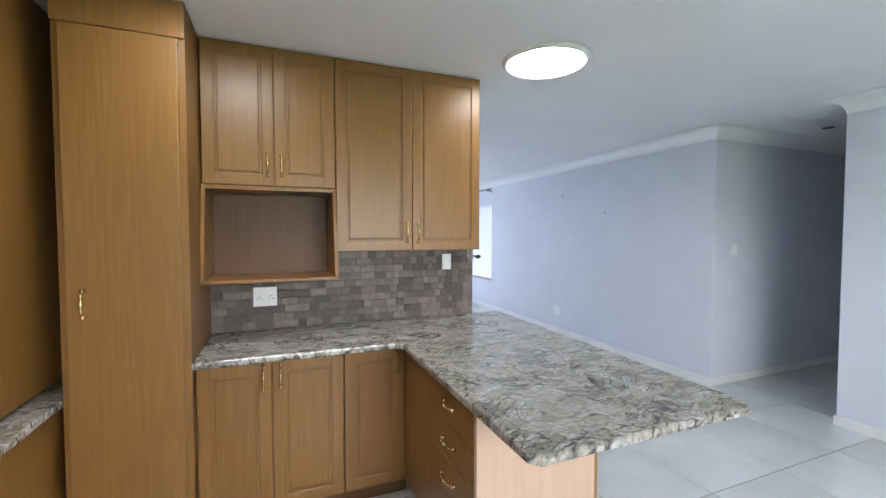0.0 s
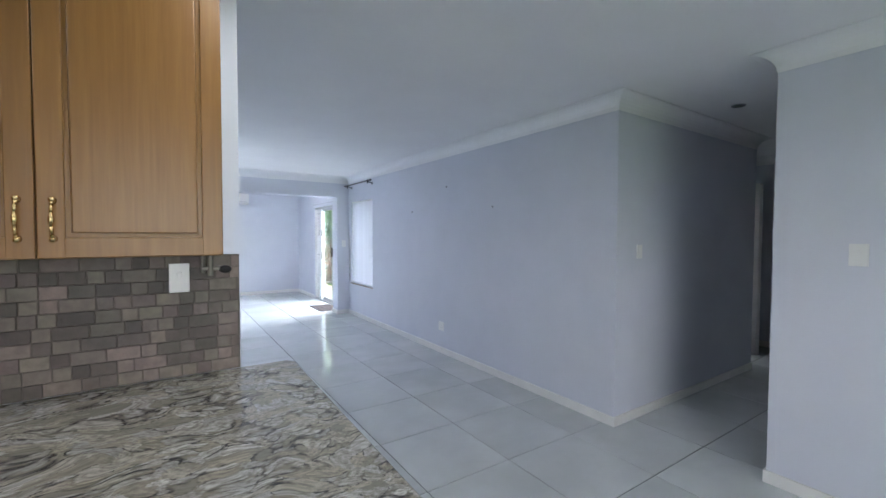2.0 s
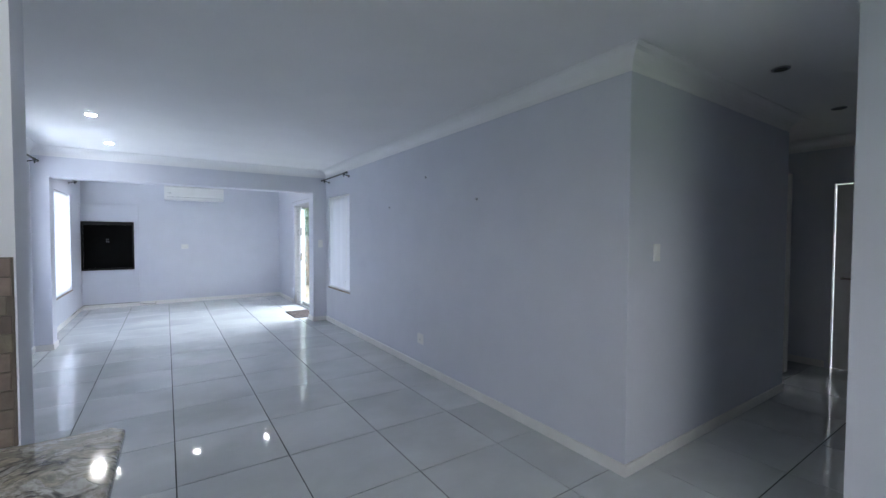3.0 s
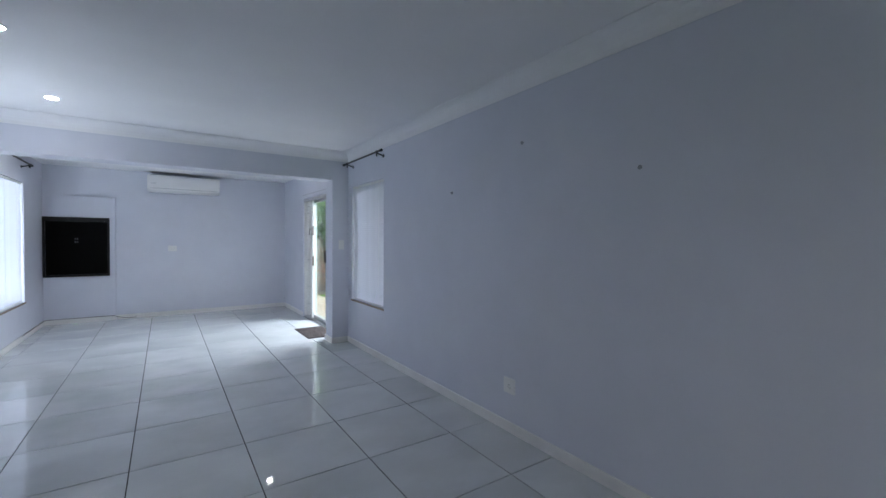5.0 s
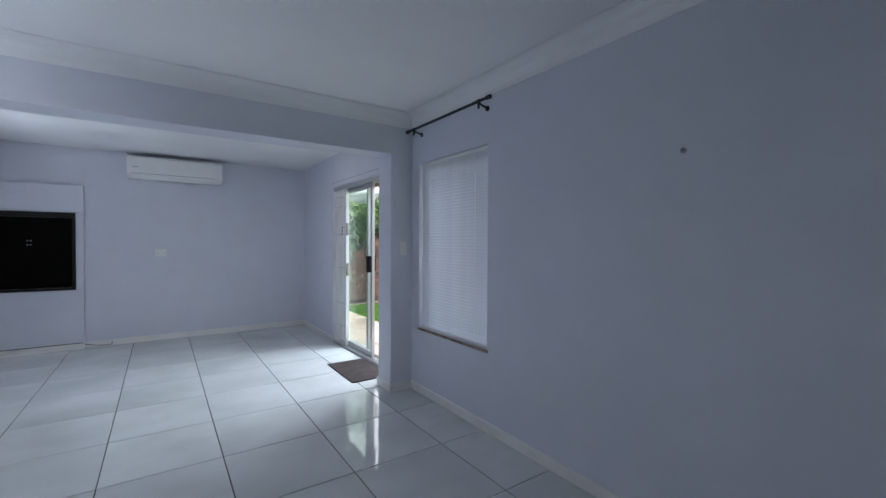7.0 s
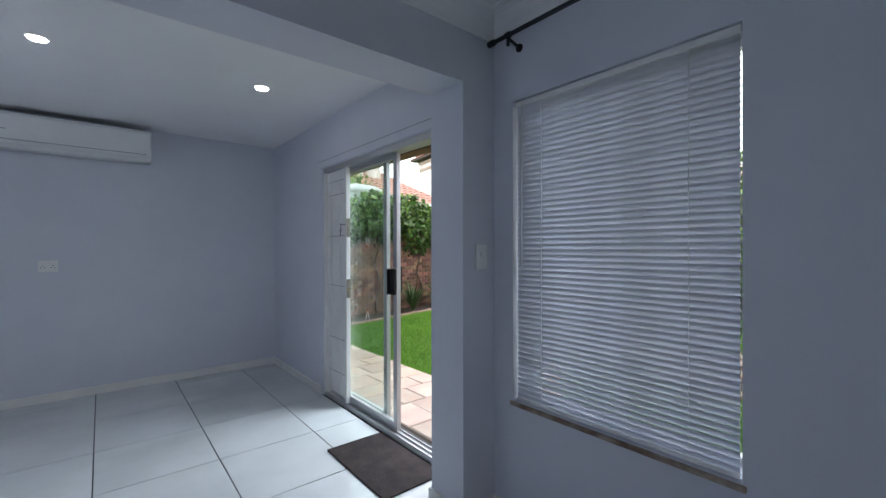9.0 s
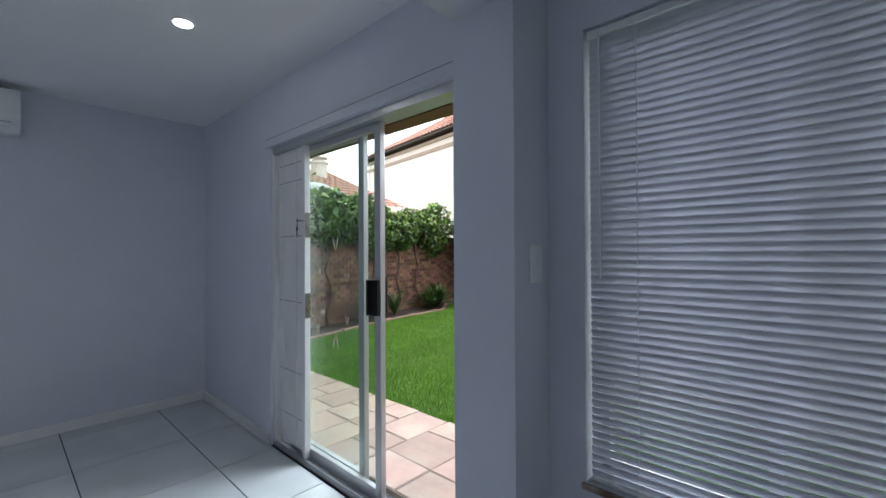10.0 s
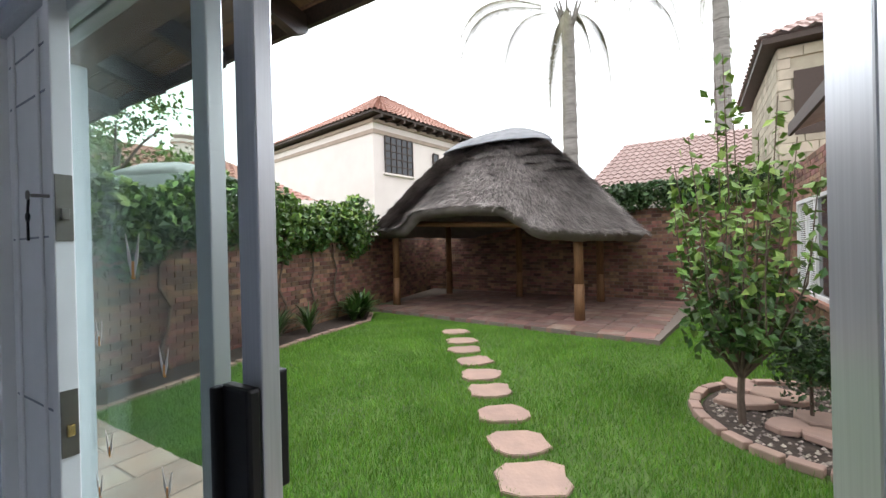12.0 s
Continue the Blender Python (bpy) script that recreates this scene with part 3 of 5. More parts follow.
for z0, z1 in ((0.70, 0.872), (0.545, 0.697), (0.39, 0.542), (0.105, 0.387)):
    d = boxpart("drawer", (0.940, 0.959, 0.800, 1.262, z0, z1), OAK, p, bevel=0.004)
    brass_handle(d, 0.940, 1.03, (z0 + z1) / 2, "x", False)
boxpart("end_panel", (0.935, 1.475, 0.765, 0.788, 0.0, 0.877), PINKBOARD, p, "pale peach laminate end panel")
boxpart("edge_strip", (1.476, 1.492, 0.765, 0.800, 0.0, 0.877), OAK, p)
boxpart("back_panel", (1.452, 1.474, 0.79, 2.232, 0.0, 0.877), PINKBOARD, p)

# worktop: one L-shaped slab with rounded edges
bm = bmesh.new()
outl = [(-0.09, 1.60), (0.86, 1.60), (0.895, 1.565), (0.895, 0.385), (0.925, 0.355), (1.78, 0.355), (1.815, 0.39), (1.845, 2.20), (1.815, 2.232), (-0.09, 2.232)]
add_prism(bm, outl, "z", 0.878, 0.912)
bmesh.ops.bevel(bm, geom=[e for e in bm.edges if abs(e.verts[0].co.z - e.verts[1].co.z) < 1e-5], offset=0.009, segments=3, affect='EDGES', profile=0.5)
tagged(part("worktop", bm, GRANITE), "polished grey, white and beige granite worktop and bar", "worktop")


def plate(name, x, y, z, w, h, face, label, holes=0, rocker=True):
    """A wall plate; face gives the way it looks: -y, -x or +y."""
    o = base(name, label, "socket" if holes else "switch", (x, y, z))
    turn = {"-y": 0, "-x": -90, "+x": 90}[face]
    o.rotation_euler = (0, 0, radians(turn))
    boxpart("face_plate", (-w / 2, w / 2, -0.009, 0, -h / 2, h / 2), WHITE_PLASTIC, o, bevel=0.0025)
    if rocker:
        for k in range(max(1, holes)):
            cx = 0 if holes < 2 else (-0.25 + 0.5 * k) * w
            boxpart("rocker", (cx - 0.008, cx + 0.008, -0.013, -0.0085, (0.0 if not holes else h * 0.16), (0.024 if not holes else h * 0.34)),
                    WHITE_PLASTIC, o, bevel=0.001)
    for k in range(holes):
        cx = 0 if holes < 2 else (-0.25 + 0.5 * k) * w
        bm = bmesh.new()
        for dx, dz in ((0, 0.006), (-0.011, -0.012), (0.011, -0.012)):
            add_cyl(bm, (cx + dx, -0.0096, dz), (cx + dx, -0.0085, dz), 0.0036, seg=10)
        part("pin_holes", bm, BLACK, o, "dark round pin holes")
    return o


plate("socket_outlet", 0.205, 2.226, 1.114, 0.135, 0.118, "-y", "white double wall socket on the mosaic splashback", 2)
plate("blank_plate", 1.417, 2.226, 1.300, 0.068, 0.112, "-y", "white blank switch plate on the mosaic splashback", 0)
plate("light_switch", 4.34, 0.90, 1.375, 0.075, 0.115, "-x", "white light switch on a grey wall", 0)
plate("light_switch", 4.52, 2.2, 1.345, 0.07, 0.11, "-y", "white light switch on the passage wall", 0)
plate("light_switch", 4.12, BY0, 1.31, 0.075, 0.125, "-y", "white light switch beside the pier", 0)
plate("socket_outlet", XR, 4.60, 0.335, 0.115, 0.11, "-x", "white wall socket low on the wall", 1)
plate("socket_outlet", 2.28, YB, 1.20, 0.13, 0.10, "-y", "white double socket on the end wall", 2)

cl = base("tap_valve", "small black-knobbed metal catch under the cupboard corner", "valve", (1.535, 1.985, 1.346))
bm = bmesh.new()
add_cyl(bm, (-0.03, 0, -0.022), (-0.03, 0, 0.050), 0.009)
add_cyl(bm, (-0.052, 0.012, -0.012), (-0.052, 0.012, 0.050), 0.007)
add_cyl(bm, (-0.052, 0.006, 0.004), (0.008, 0, 0.004), 0.008)
part("body", bm, STEEL, cl)
bm = bmesh.new()
add_ball(bm, (0.016, -0.004, 0.0), 0.018, (1.15, 0.85, 0.8), 16)
add_cyl(bm, (0.0, -0.004, 0.0), (0.02, -0.004, 0.0), 0.011)
part("knob", bm, BLACK, cl, "black plastic knob")

for y, z in ((5.34, 1.79), (4.50, 2.06), (3.64, 1.77)):
    bm = bmesh.new()
    add_cyl(bm, (0.004, 0, 0), (-0.005, 0, 0), 0.012, seg=16)
    add_cyl(bm, (-0.005, 0, 0), (-0.016, 0, 0.002), 0.004, seg=10)
    o = part("wall_plug", bm, GREYDOT)
    o.location = (XR, y, z)
    tagged(o, "small grey plastic wall plug", "wall plug", "wall plugs")

# ---------------------------------------------------------------- sunroom
ac = base("air_conditioner", "white split air conditioner mounted high on the end wall", "air conditioner", (2.47, YB, 2.185))
bm = bmesh.new()
add_prism(bm, [(0, 0), (-0.15, 0.0), (-0.205, 0.045), (-0.225, 0.10), (-0.225, 0.26), (-0.205, 0.287), (0, 0.292)], "x", -0.545, 0.545)
bmesh.ops.bevel(bm, geom=bm.edges[:], offset=0.008, segments=2, affect='EDGES')
part("body", bm, WHITE_PLASTIC, ac)
boxpart("louvre", (-0.5, 0.5, -0.208, -0.10, 0.008, 0.016), WHITE_PLASTIC, ac, bevel=0.003).rotation_euler = (radians(-6), 0, 0)
boxpart("outlet_slot", (-0.5, 0.5, -0.2265, -0.2245, 0.055, 0.060), GREYDOT, ac, "dark outlet slot")
boxpart("badge", (-0.49, -0.42, -0.2265, -0.2245, 0.135, 0.142), GREYDOT, ac)
boxpart("intake_grille", (-0.5, 0.5, -0.19, -0.03, 0.2925, 0.296), GREYDOT, ac, "grey top intake grille")

ch = base("fireplace", "flush white chimney panel with a black built-in fireplace box", "fireplace", (0.99, YB, 0))
boxpart("surround_lower", (-0.405, 0.49, -0.055, 0, 0.0, 0.748), WALL, ch, bevel=0.003)
boxpart("surround_upper", (-0.405, 0.49, -0.055, 0, 1.71, 2.05), WALL, ch, bevel=0.003)
boxpart("surround_side", (0.416, 0.49, -0.055, 0, 0.749, 1.709), WALL, ch)
bm = bmesh.new()
for d in ((-0.405, 0.415, -0.075, -0.050, 0.75, 0.785), (-0.405, 0.415, -0.075, -0.05, 1.64, 1.708), (-0.405, -0.375, -0.075, -0.05, 0.785, 1.64),
          (0.385, 0.415, -0.075, -0.05, 0.785, 1.64)):
    add_box(bm, *d, bevel=0.002)
part("frame", bm, BLACK, ch, "black steel frame")
boxpart("fire_glass", (-0.375, 0.385, -0.045, -0.04, 0.785, 1.64), SOOT, ch, "black soot-dark fire box")
for dz in (1.31, 1.36):
    bm = bmesh.new()
    for dx in (-0.02, 0.01):
        add_cyl(bm, (dx, -0.048, dz), (dx, -0.044, dz), 0.008, seg=12)
    part("vent_holes", bm, GREYDOT, ch)
boxpart("skirting", (-0.405, 0.49, -0.068, -0.056, 0, SK), TRIM, ch)

cu = bpy.data.curves.new("loose_cable", 'CURVE')
cu.dimensions, cu.bevel_depth = '3D', 0.004
sp = cu.splines.new('POLY')
cpts = [(0.602, 10.0, 0.079), (0.604, 11.2, 0.079), (0.62, 11.225, 0.079), (1.46, 11.228, 0.079), (1.49, 11.26, 0.05), (1.6, 11.27, 0.02), (1.74, 11.262, 0.016), (1.755, 11.26, 0.05)]
sp.points.add(len(cpts) - 1)
for q, c in zip(sp.points, cpts):
    q.co = (*c, 1)
cable = new("loose_cable", cu)
cu.materials.append(BLACK)
tagged(cable, "thin black cable running along the skirting", "cable")

dm = base("doormat", "dark brown worn rubber-backed doormat at the sliding door", "doormat", (4.005, 8.53, 0.0))
bm = bmesh.new()
add_box(bm, -0.205, 0.205, -0.36, 0.36, 0.0005, 0.012, bevel=0.004)
part("rubber_mat", bm, MATM, dm)

# ---------------------------------------------------------------- sliding door
sd = base("sliding_door", "aluminium glass sliding door standing half open", "sliding door", (XR, 0, 0), kind="structure")
bm = bmesh.new()
add_box(bm, 0.015, 0.125, DY0, DY1, -0.004, 0.022, bevel=0.003)
for xx in (0.02, 0.06, 0.10):
    add_box(bm, xx, xx + 0.006, DY0, DY1, 0.022, 0.034)
part("bottom_track", bm, ALU, sd)
bm = bmesh.new()
add_box(bm, 0.015, 0.125, DY0, DY1, DZ - 0.045, DZ)
part("head_track", bm, ALU, sd)
boxpart("lintel_board", (0.127, 0.246, DY0, DY1, DZ - 0.05, DZ - 0.001), OAK_DARK, sd, "dark outer head board")
for y in (DY0, DY1 - 0.03):
    boxpart("jamb", (0.015, 0.125, y, y + 0.03, 0.022, DZ - 0.045), TRIM if y > 9 else ALU, sd, bevel=0.003)
boxpart("jamb_strip", (-0.012, 0.014, DY0 - 0.03, DY0 + 0.030, 0.0, DZ), TRIM, sd, "white painted jamb strip", bevel=0.006)


def leaf_parts(x0, y0, y1):
    bm = bmesh.new()
    for a, c in ((y0, y0 + 0.05), (y1 - 0.05, y1)):
        add_box(bm, x0, x0 + 0.034, a, c, 0.034, DZ - 0.046, bevel=0.003)
    for a, c in ((0.034, 0.09), (DZ - 0.085, DZ - 0.046)):
        add_box(bm, x0, x0 + 0.034, y0 + 0.05, y1 - 0.05, a, c, bevel=0.003)
    fr = part("leaf_frame", bm, ALU, sd)
    g = boxpart("glass_pane", (x0 + 0.014, x0 + 0.02, y0 + 0.045, y1 - 0.045, 0.085, DZ - 0.08), GLASS, fr, "clear glass")
    g.visible_shadow = False
    return fr


leaf_parts(0.100, 8.975, DY1 - 0.03)
sl = leaf_parts(0.060, 8.775, 9.765)
bm = bmesh.new()
add_box(bm, 0.036, 0.060, 8.775, 8.850, 1.015, 1.205, bevel=0.006)
add_box(bm, 0.020, 0.040, 8.838, 8.850, 1.015, 1.205, bevel=0.004)
add_box(bm, 0.094, 0.112, 8.780, 8.800, 1.03, 1.22, bevel=0.004)
part("pull_handle", bm, BLACK, sl, "black plastic pull handle")
# folded security gate in front of the fixed side
tg = base("folded_security_gate", "white steel folding security gate, folded back beside the glass", "security gate", (XR + 0.055, 0, 0))
bm = bmesh.new()
add_box(bm, -0.030, 0.010, 9.50, 9.535, 0.03, 2.06, bevel=0.003)
add_box(bm, -0.012, 0.006, 9.535, 9.895, 0.06, 2.05, bevel=0.003)
part("folded_leaf", bm, TRIM, tg)
for z in (0.25, 0.55, 1.02, 1.46, 1.83, 1.95):
    boxpart("hinge_line", (-0.0135, -0.0115, 9.56, 9.875, z, z + 0.005), GREYDOT, tg, "dark joint line")
for y in (9.63, 9.82):
    boxpart("lattice_bar", (-0.0195, -0.0125, y, y + 0.012, 0.08, 2.03), TRIM, tg, bevel=0.002)
for z in (1.528, 1.010):
    lk = boxpart("lock_plate", (-0.027, 0.007, 9.4965, 9.4995, z - 0.08, z + 0.08), STEEL, tg, "worn steel lock plate", 0.001)
    bm = bmesh.new()
    add_box(bm, -0.018, -0.002, 9.488, 9.4963, z - 0.03, z - 0.002, bevel=0.002)
    part("latch", bm, BRASS if z < 1.2 else STEEL, lk)
ky = base("key_ring", "small bunch of keys hanging from the gate lock", "keys", (XR + 0.022, 9.508, 1.535))
bm = bmesh.new()
add_cyl(bm, (0, 0, 0.02), (-0.03, 0.012, 0.02), 0.004, seg=8)
add_ball(bm, (-0.035, 0.014, 0.02), 0.012, (0.3, 1, 1), 10)
part("lock_key", bm, STEEL, ky)
bm = bmesh.new()
add_cyl(bm, (-0.033, 0.016, 0.012), (-0.034, 0.02, -0.02), 0.0025, seg=6)
add_ball(bm, (-0.034, 0.02, -0.03), 0.013, (0.3, 1, 1), 10)
add_box(bm, -0.036, -0.032, 0.017, 0.023, -0.085, -0.035)
part("hanging_key", bm, BLACK, ky)
structure("door_head_trim", [(XR - 0.012, XR - 0.001, DY0 - 0.02, DY1 + 0.06, DZ + 0.004, DZ + 0.060)], WALL, "white timber head strip above the sliding door", "trim")
# this grey strip draws the thin shadow over the head strip
structure("drawn_head_shadow", [(XR - 0.010, XR - 0.001, DY0 - 0.02, DY1 + 0.06, DZ + 0.0605, DZ + 0.0665)], GREYDOT, "grey strip drawn as the shadow line above the door head", "trim")

# stained stickers on the glass
STICK_W, STICK_O = mat("milky_sticker", (0.75, 0.72, 0.68), 0.4), mat("amber_sticker", (0.75, 0.33, 0.05), 0.4)


def flower_sticker(y, z, s, up):
    o = base("flower_decal", "small white and amber flower decal on the glass door", "decal", (XR + 0.0725, y, z), group="glass decals")
    for k in (-1, 0, 1):
        bm = bmesh.new()
        pts = [(k * 0.006 * s, 0), (k * 0.030 * s + 0.012 * s * (1 - abs(k)), up * 0.05 * s), (k * 0.042 * s, up * 0.13 * s), (k * 0.012 * s, up * 0.06 * s)]
        if k == 0:
            pts = [(-0.010 * s, 0), (0.010 * s, 0), (0.008 * s, up * 0.05 * s), (-0.008 * s, up * 0.05 * s)]
        add_prism(bm, pts, "x", 0, 0.0008)
        part("petal", bm, STICK_O if k == 0 else STICK_W, o)


flower_sticker(9.22, 1.36, 0.75, 1)
flower_sticker(9.22, 0.86, 0.75, -1)
for y, z in ((9.10, 1.17), (9.40, 1.2), (9.10, 0.93), (9.36, 0.95), (9.42, 0.84)):
    flower_sticker(y, z, 0.45, 1)

# ---------------------------------------------------------------- garden materials
SOIL = mat("garden_soil", (0.085, 0.15, 0.03), 0.95, colour2=(0.06, 0.10, 0.025), scale=6, bump=0.4, bscale=40)
DIRT = mat("dark_bed_soil", (0.07, 0.05, 0.038), 0.95, colour2=(0.035, 0.025, 0.02), scale=14, bump=0.7, bscale=60)
GRASS = mat("lawn_blade", (0.175, 0.35, 0.045), 0.55, colour2=(0.11, 0.25, 0.028), scale=1.6, rand=0.42, island=True, spec=0.3)
BRICK = mat("clinker_brick", (0.25, 0.13, 0.088), 0.85, colour2=(0.15, 0.083, 0.062), scale=9, rand=0.55, bump=0.3, bscale=70)
BRICK_I = mat("clinker_brick_joined", (0.25, 0.13, 0.088), 0.85, colour2=(0.15, 0.083, 0.062), scale=9, rand=0.55, island=True, bump=0.3, bscale=70)
MORTAR = mat("grey_mortar", (0.20, 0.165, 0.14), 0.95, scale=30, bump=0.3)
SLATE = mat("pink_slate_paving", (0.46, 0.325, 0.265), 0.8, colour2=(0.36, 0.27, 0.23), scale=4, rand=0.25, bump=0.35, bscale=24, stain=(0.44, 0.37, 0.31), sscale=3)
RED_SLATE = mat("red_brown_slate", (0.23, 0.125, 0.098), 0.75, colour2=(0.16, 0.095, 0.08), scale=4, rand=0.3, bump=0.35, bscale=24, stain=(0.25, 0.19, 0.16), sscale=3)
STEPST = mat("pink_sandstone", (0.40, 0.27, 0.215), 0.85, colour2=(0.31, 0.215, 0.18), scale=5, rand=0.1, bump=0.4, bscale=30)
THATCH = mat("weathered_thatch", (0.165, 0.145, 0.134), 0.95, colour2=(0.125, 0.108, 0.10), scale=5, stretch=(1, 1, 1), bump=0.8, bscale=45)
STRAW = mat("thatch_straw", (0.29, 0.26, 0.248), 0.9, colour2=(0.17, 0.148, 0.14), scale=2, rand=0.8, island=True)
POLE = mat("gum_pole", (0.24, 0.125, 0.055), 0.7, colour2=(0.15, 0.075, 0.035), scale=4, stretch=(12, 12, 1), bump=0.3, bscale=16)
CAPM = mat("pale_ridge_sheet", (0.52, 0.53, 0.56), 0.6, colour2=(0.36, 0.37, 0.40), scale=5, stretch=(1, 1, 5), bump=0.2, bscale=10)
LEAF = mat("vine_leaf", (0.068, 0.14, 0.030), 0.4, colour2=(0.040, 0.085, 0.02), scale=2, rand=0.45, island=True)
# lighter leaf: own colour of young growth, painted sunlight on the vine
LEAF_L = mat("young_and_sun_tinted_leaf", (0.19, 0.30, 0.055), 0.45, colour2=(0.10, 0.20, 0.035), scale=1.5, rand=0.4, island=True)
LEAF_D = mat("dark_leaf", (0.05, 0.105, 0.03), 0.5, colour2=(0.03, 0.065, 0.02), scale=2, rand=0.4, island=True)
BARK = mat("grey_brown_bark", (0.16, 0.115, 0.085), 0.9, colour2=(0.09, 0.065, 0.05), scale=9, stretch=(3, 3, 1), bump=0.5, bscale=30)
PALMBARK = mat("palm_bark", (0.30, 0.28, 0.26), 0.9, colour2=(0.18, 0.165, 0.155), scale=2.5, stretch=(1, 1, 6), bump=0.5, bscale=12)
FROND = mat("dry_palm_frond", (0.22, 0.20, 0.14), 0.7, colour2=(0.14, 0.135, 0.085), scale=3, rand=0.3, island=True)
PLASTER = mat("pale_pink_plaster", (0.77, 0.70, 0.67), 0.85, colour2=(0.72, 0.65, 0.62), scale=1.2, bump=0.1, bscale=40)
PLASTER_T = mat("brown_plaster_band", (0.42, 0.33, 0.27), 0.85, scale=3)
ROOFT = mat("red_roof_tile", (0.43, 0.245, 0.20), 0.75, colour2=(0.35, 0.19, 0.15), scale=5, stretch=(2, 2, 2), bump=0.2, bscale=20)
ROOFP = mat("pink_roof_tile", (0.47, 0.355, 0.33), 0.8, colour2=(0.38, 0.28, 0.26), scale=5, bump=0.2, bscale=20)
FASCIA = mat("dark_brown_timber", (0.055, 0.032, 0.022), 0.6, colour2=(0.03, 0.018, 0.013), scale=5, stretch=(1, 12, 12))
SOFFIT = mat("varnished_soffit_board", (0.20, 0.115, 0.055), 0.6, colour2=(0.12, 0.065, 0.03), scale=4, stretch=(1, 14, 14), rand=0.2)
STONE = mat("pale_sandstone_block", (0.46, 0.41, 0.32), 0.85, colour2=(0.37, 0.33, 0.26), scale=4, rand=0.2, bump=0.3, bscale=20)
DARKGLASS = mat("dark_house_glass", (0.03, 0.035, 0.045), 0.08, scale=3)
CANVAS = mat("white_umbrella_canvas", (0.74, 0.77, 0.80), 0.7, scale=3)
PEBBLE = mat("mixed_pebbles", (0.42, 0.36, 0.31), 0.8, colour2=(0.30, 0.25, 0.21), scale=12, rand=0.5, island=True)
PETAL = mat("red_flower", (0.5, 0.03, 0.04), 0.5, scale=8)

ZG = -0.08
nr = np.random.default_rng(11)

structure("ground", [(4.46, 600, -600, 600, -0.6, ZG - 0.015), (-600, 4.46, 11.56, 600, -0.6, ZG - 0.015), (-600, 4.46, -600, -2.81, -0.6, ZG - 0.015), (-600, 0.33, -2.81, 11.56, -0.6, ZG - 0.015)], SOIL,
          "earth under the lawn reaching to the horizon", "ground")


def leaves(name, centres, size, material, parent=None, up=0.4):
    """Many small folded leaves, one at each centre."""
    c = np.asarray(centres, dtype=np.float64)
    n = len(c)
    s = size * nr.uniform(0.6, 1.25, (n, 1))
    d = nr.normal(size=(n, 3))
    d[:, 2] -= 0.25
    d /= np.linalg.norm(d, axis=1, keepdims=True)
    w = nr.normal(size=(n, 3))
    w[:, 2] *= 0.4
    w -= d * (w * d).sum(1, keepdims=True)
    w /= np.linalg.norm(w, axis=1, keepdims=True)
    f = np.cross(d, w)
    tip, root = c + d * s * 0.55, c - d * s * 0.5
    l, r = c + w * s * 0.34 + f * s * 0.10, c - w * s * 0.34 + f * s * 0.10
    v = np.stack([root, l, tip, r], 1).reshape(-1, 3)
    k = np.arange(n)[:, None] * 4
    fa = np.concatenate([k + [[0, 1, 2]], k + [[0, 2, 3]]], 0)
    return tagged(soup(name, v, fa, material, parent), kind="stuff")


def tube(bm, pts, r0, r1, seg=8):
    """A tapering limb along points."""
    n = len(pts)
    for i in range(n - 1):
        add_cyl(bm, pts[i], pts[i + 1], r0 + (r1 - r0) * i / (n - 1), r0 + (r1 - r0) * (i + 1) / (n - 1), seg)


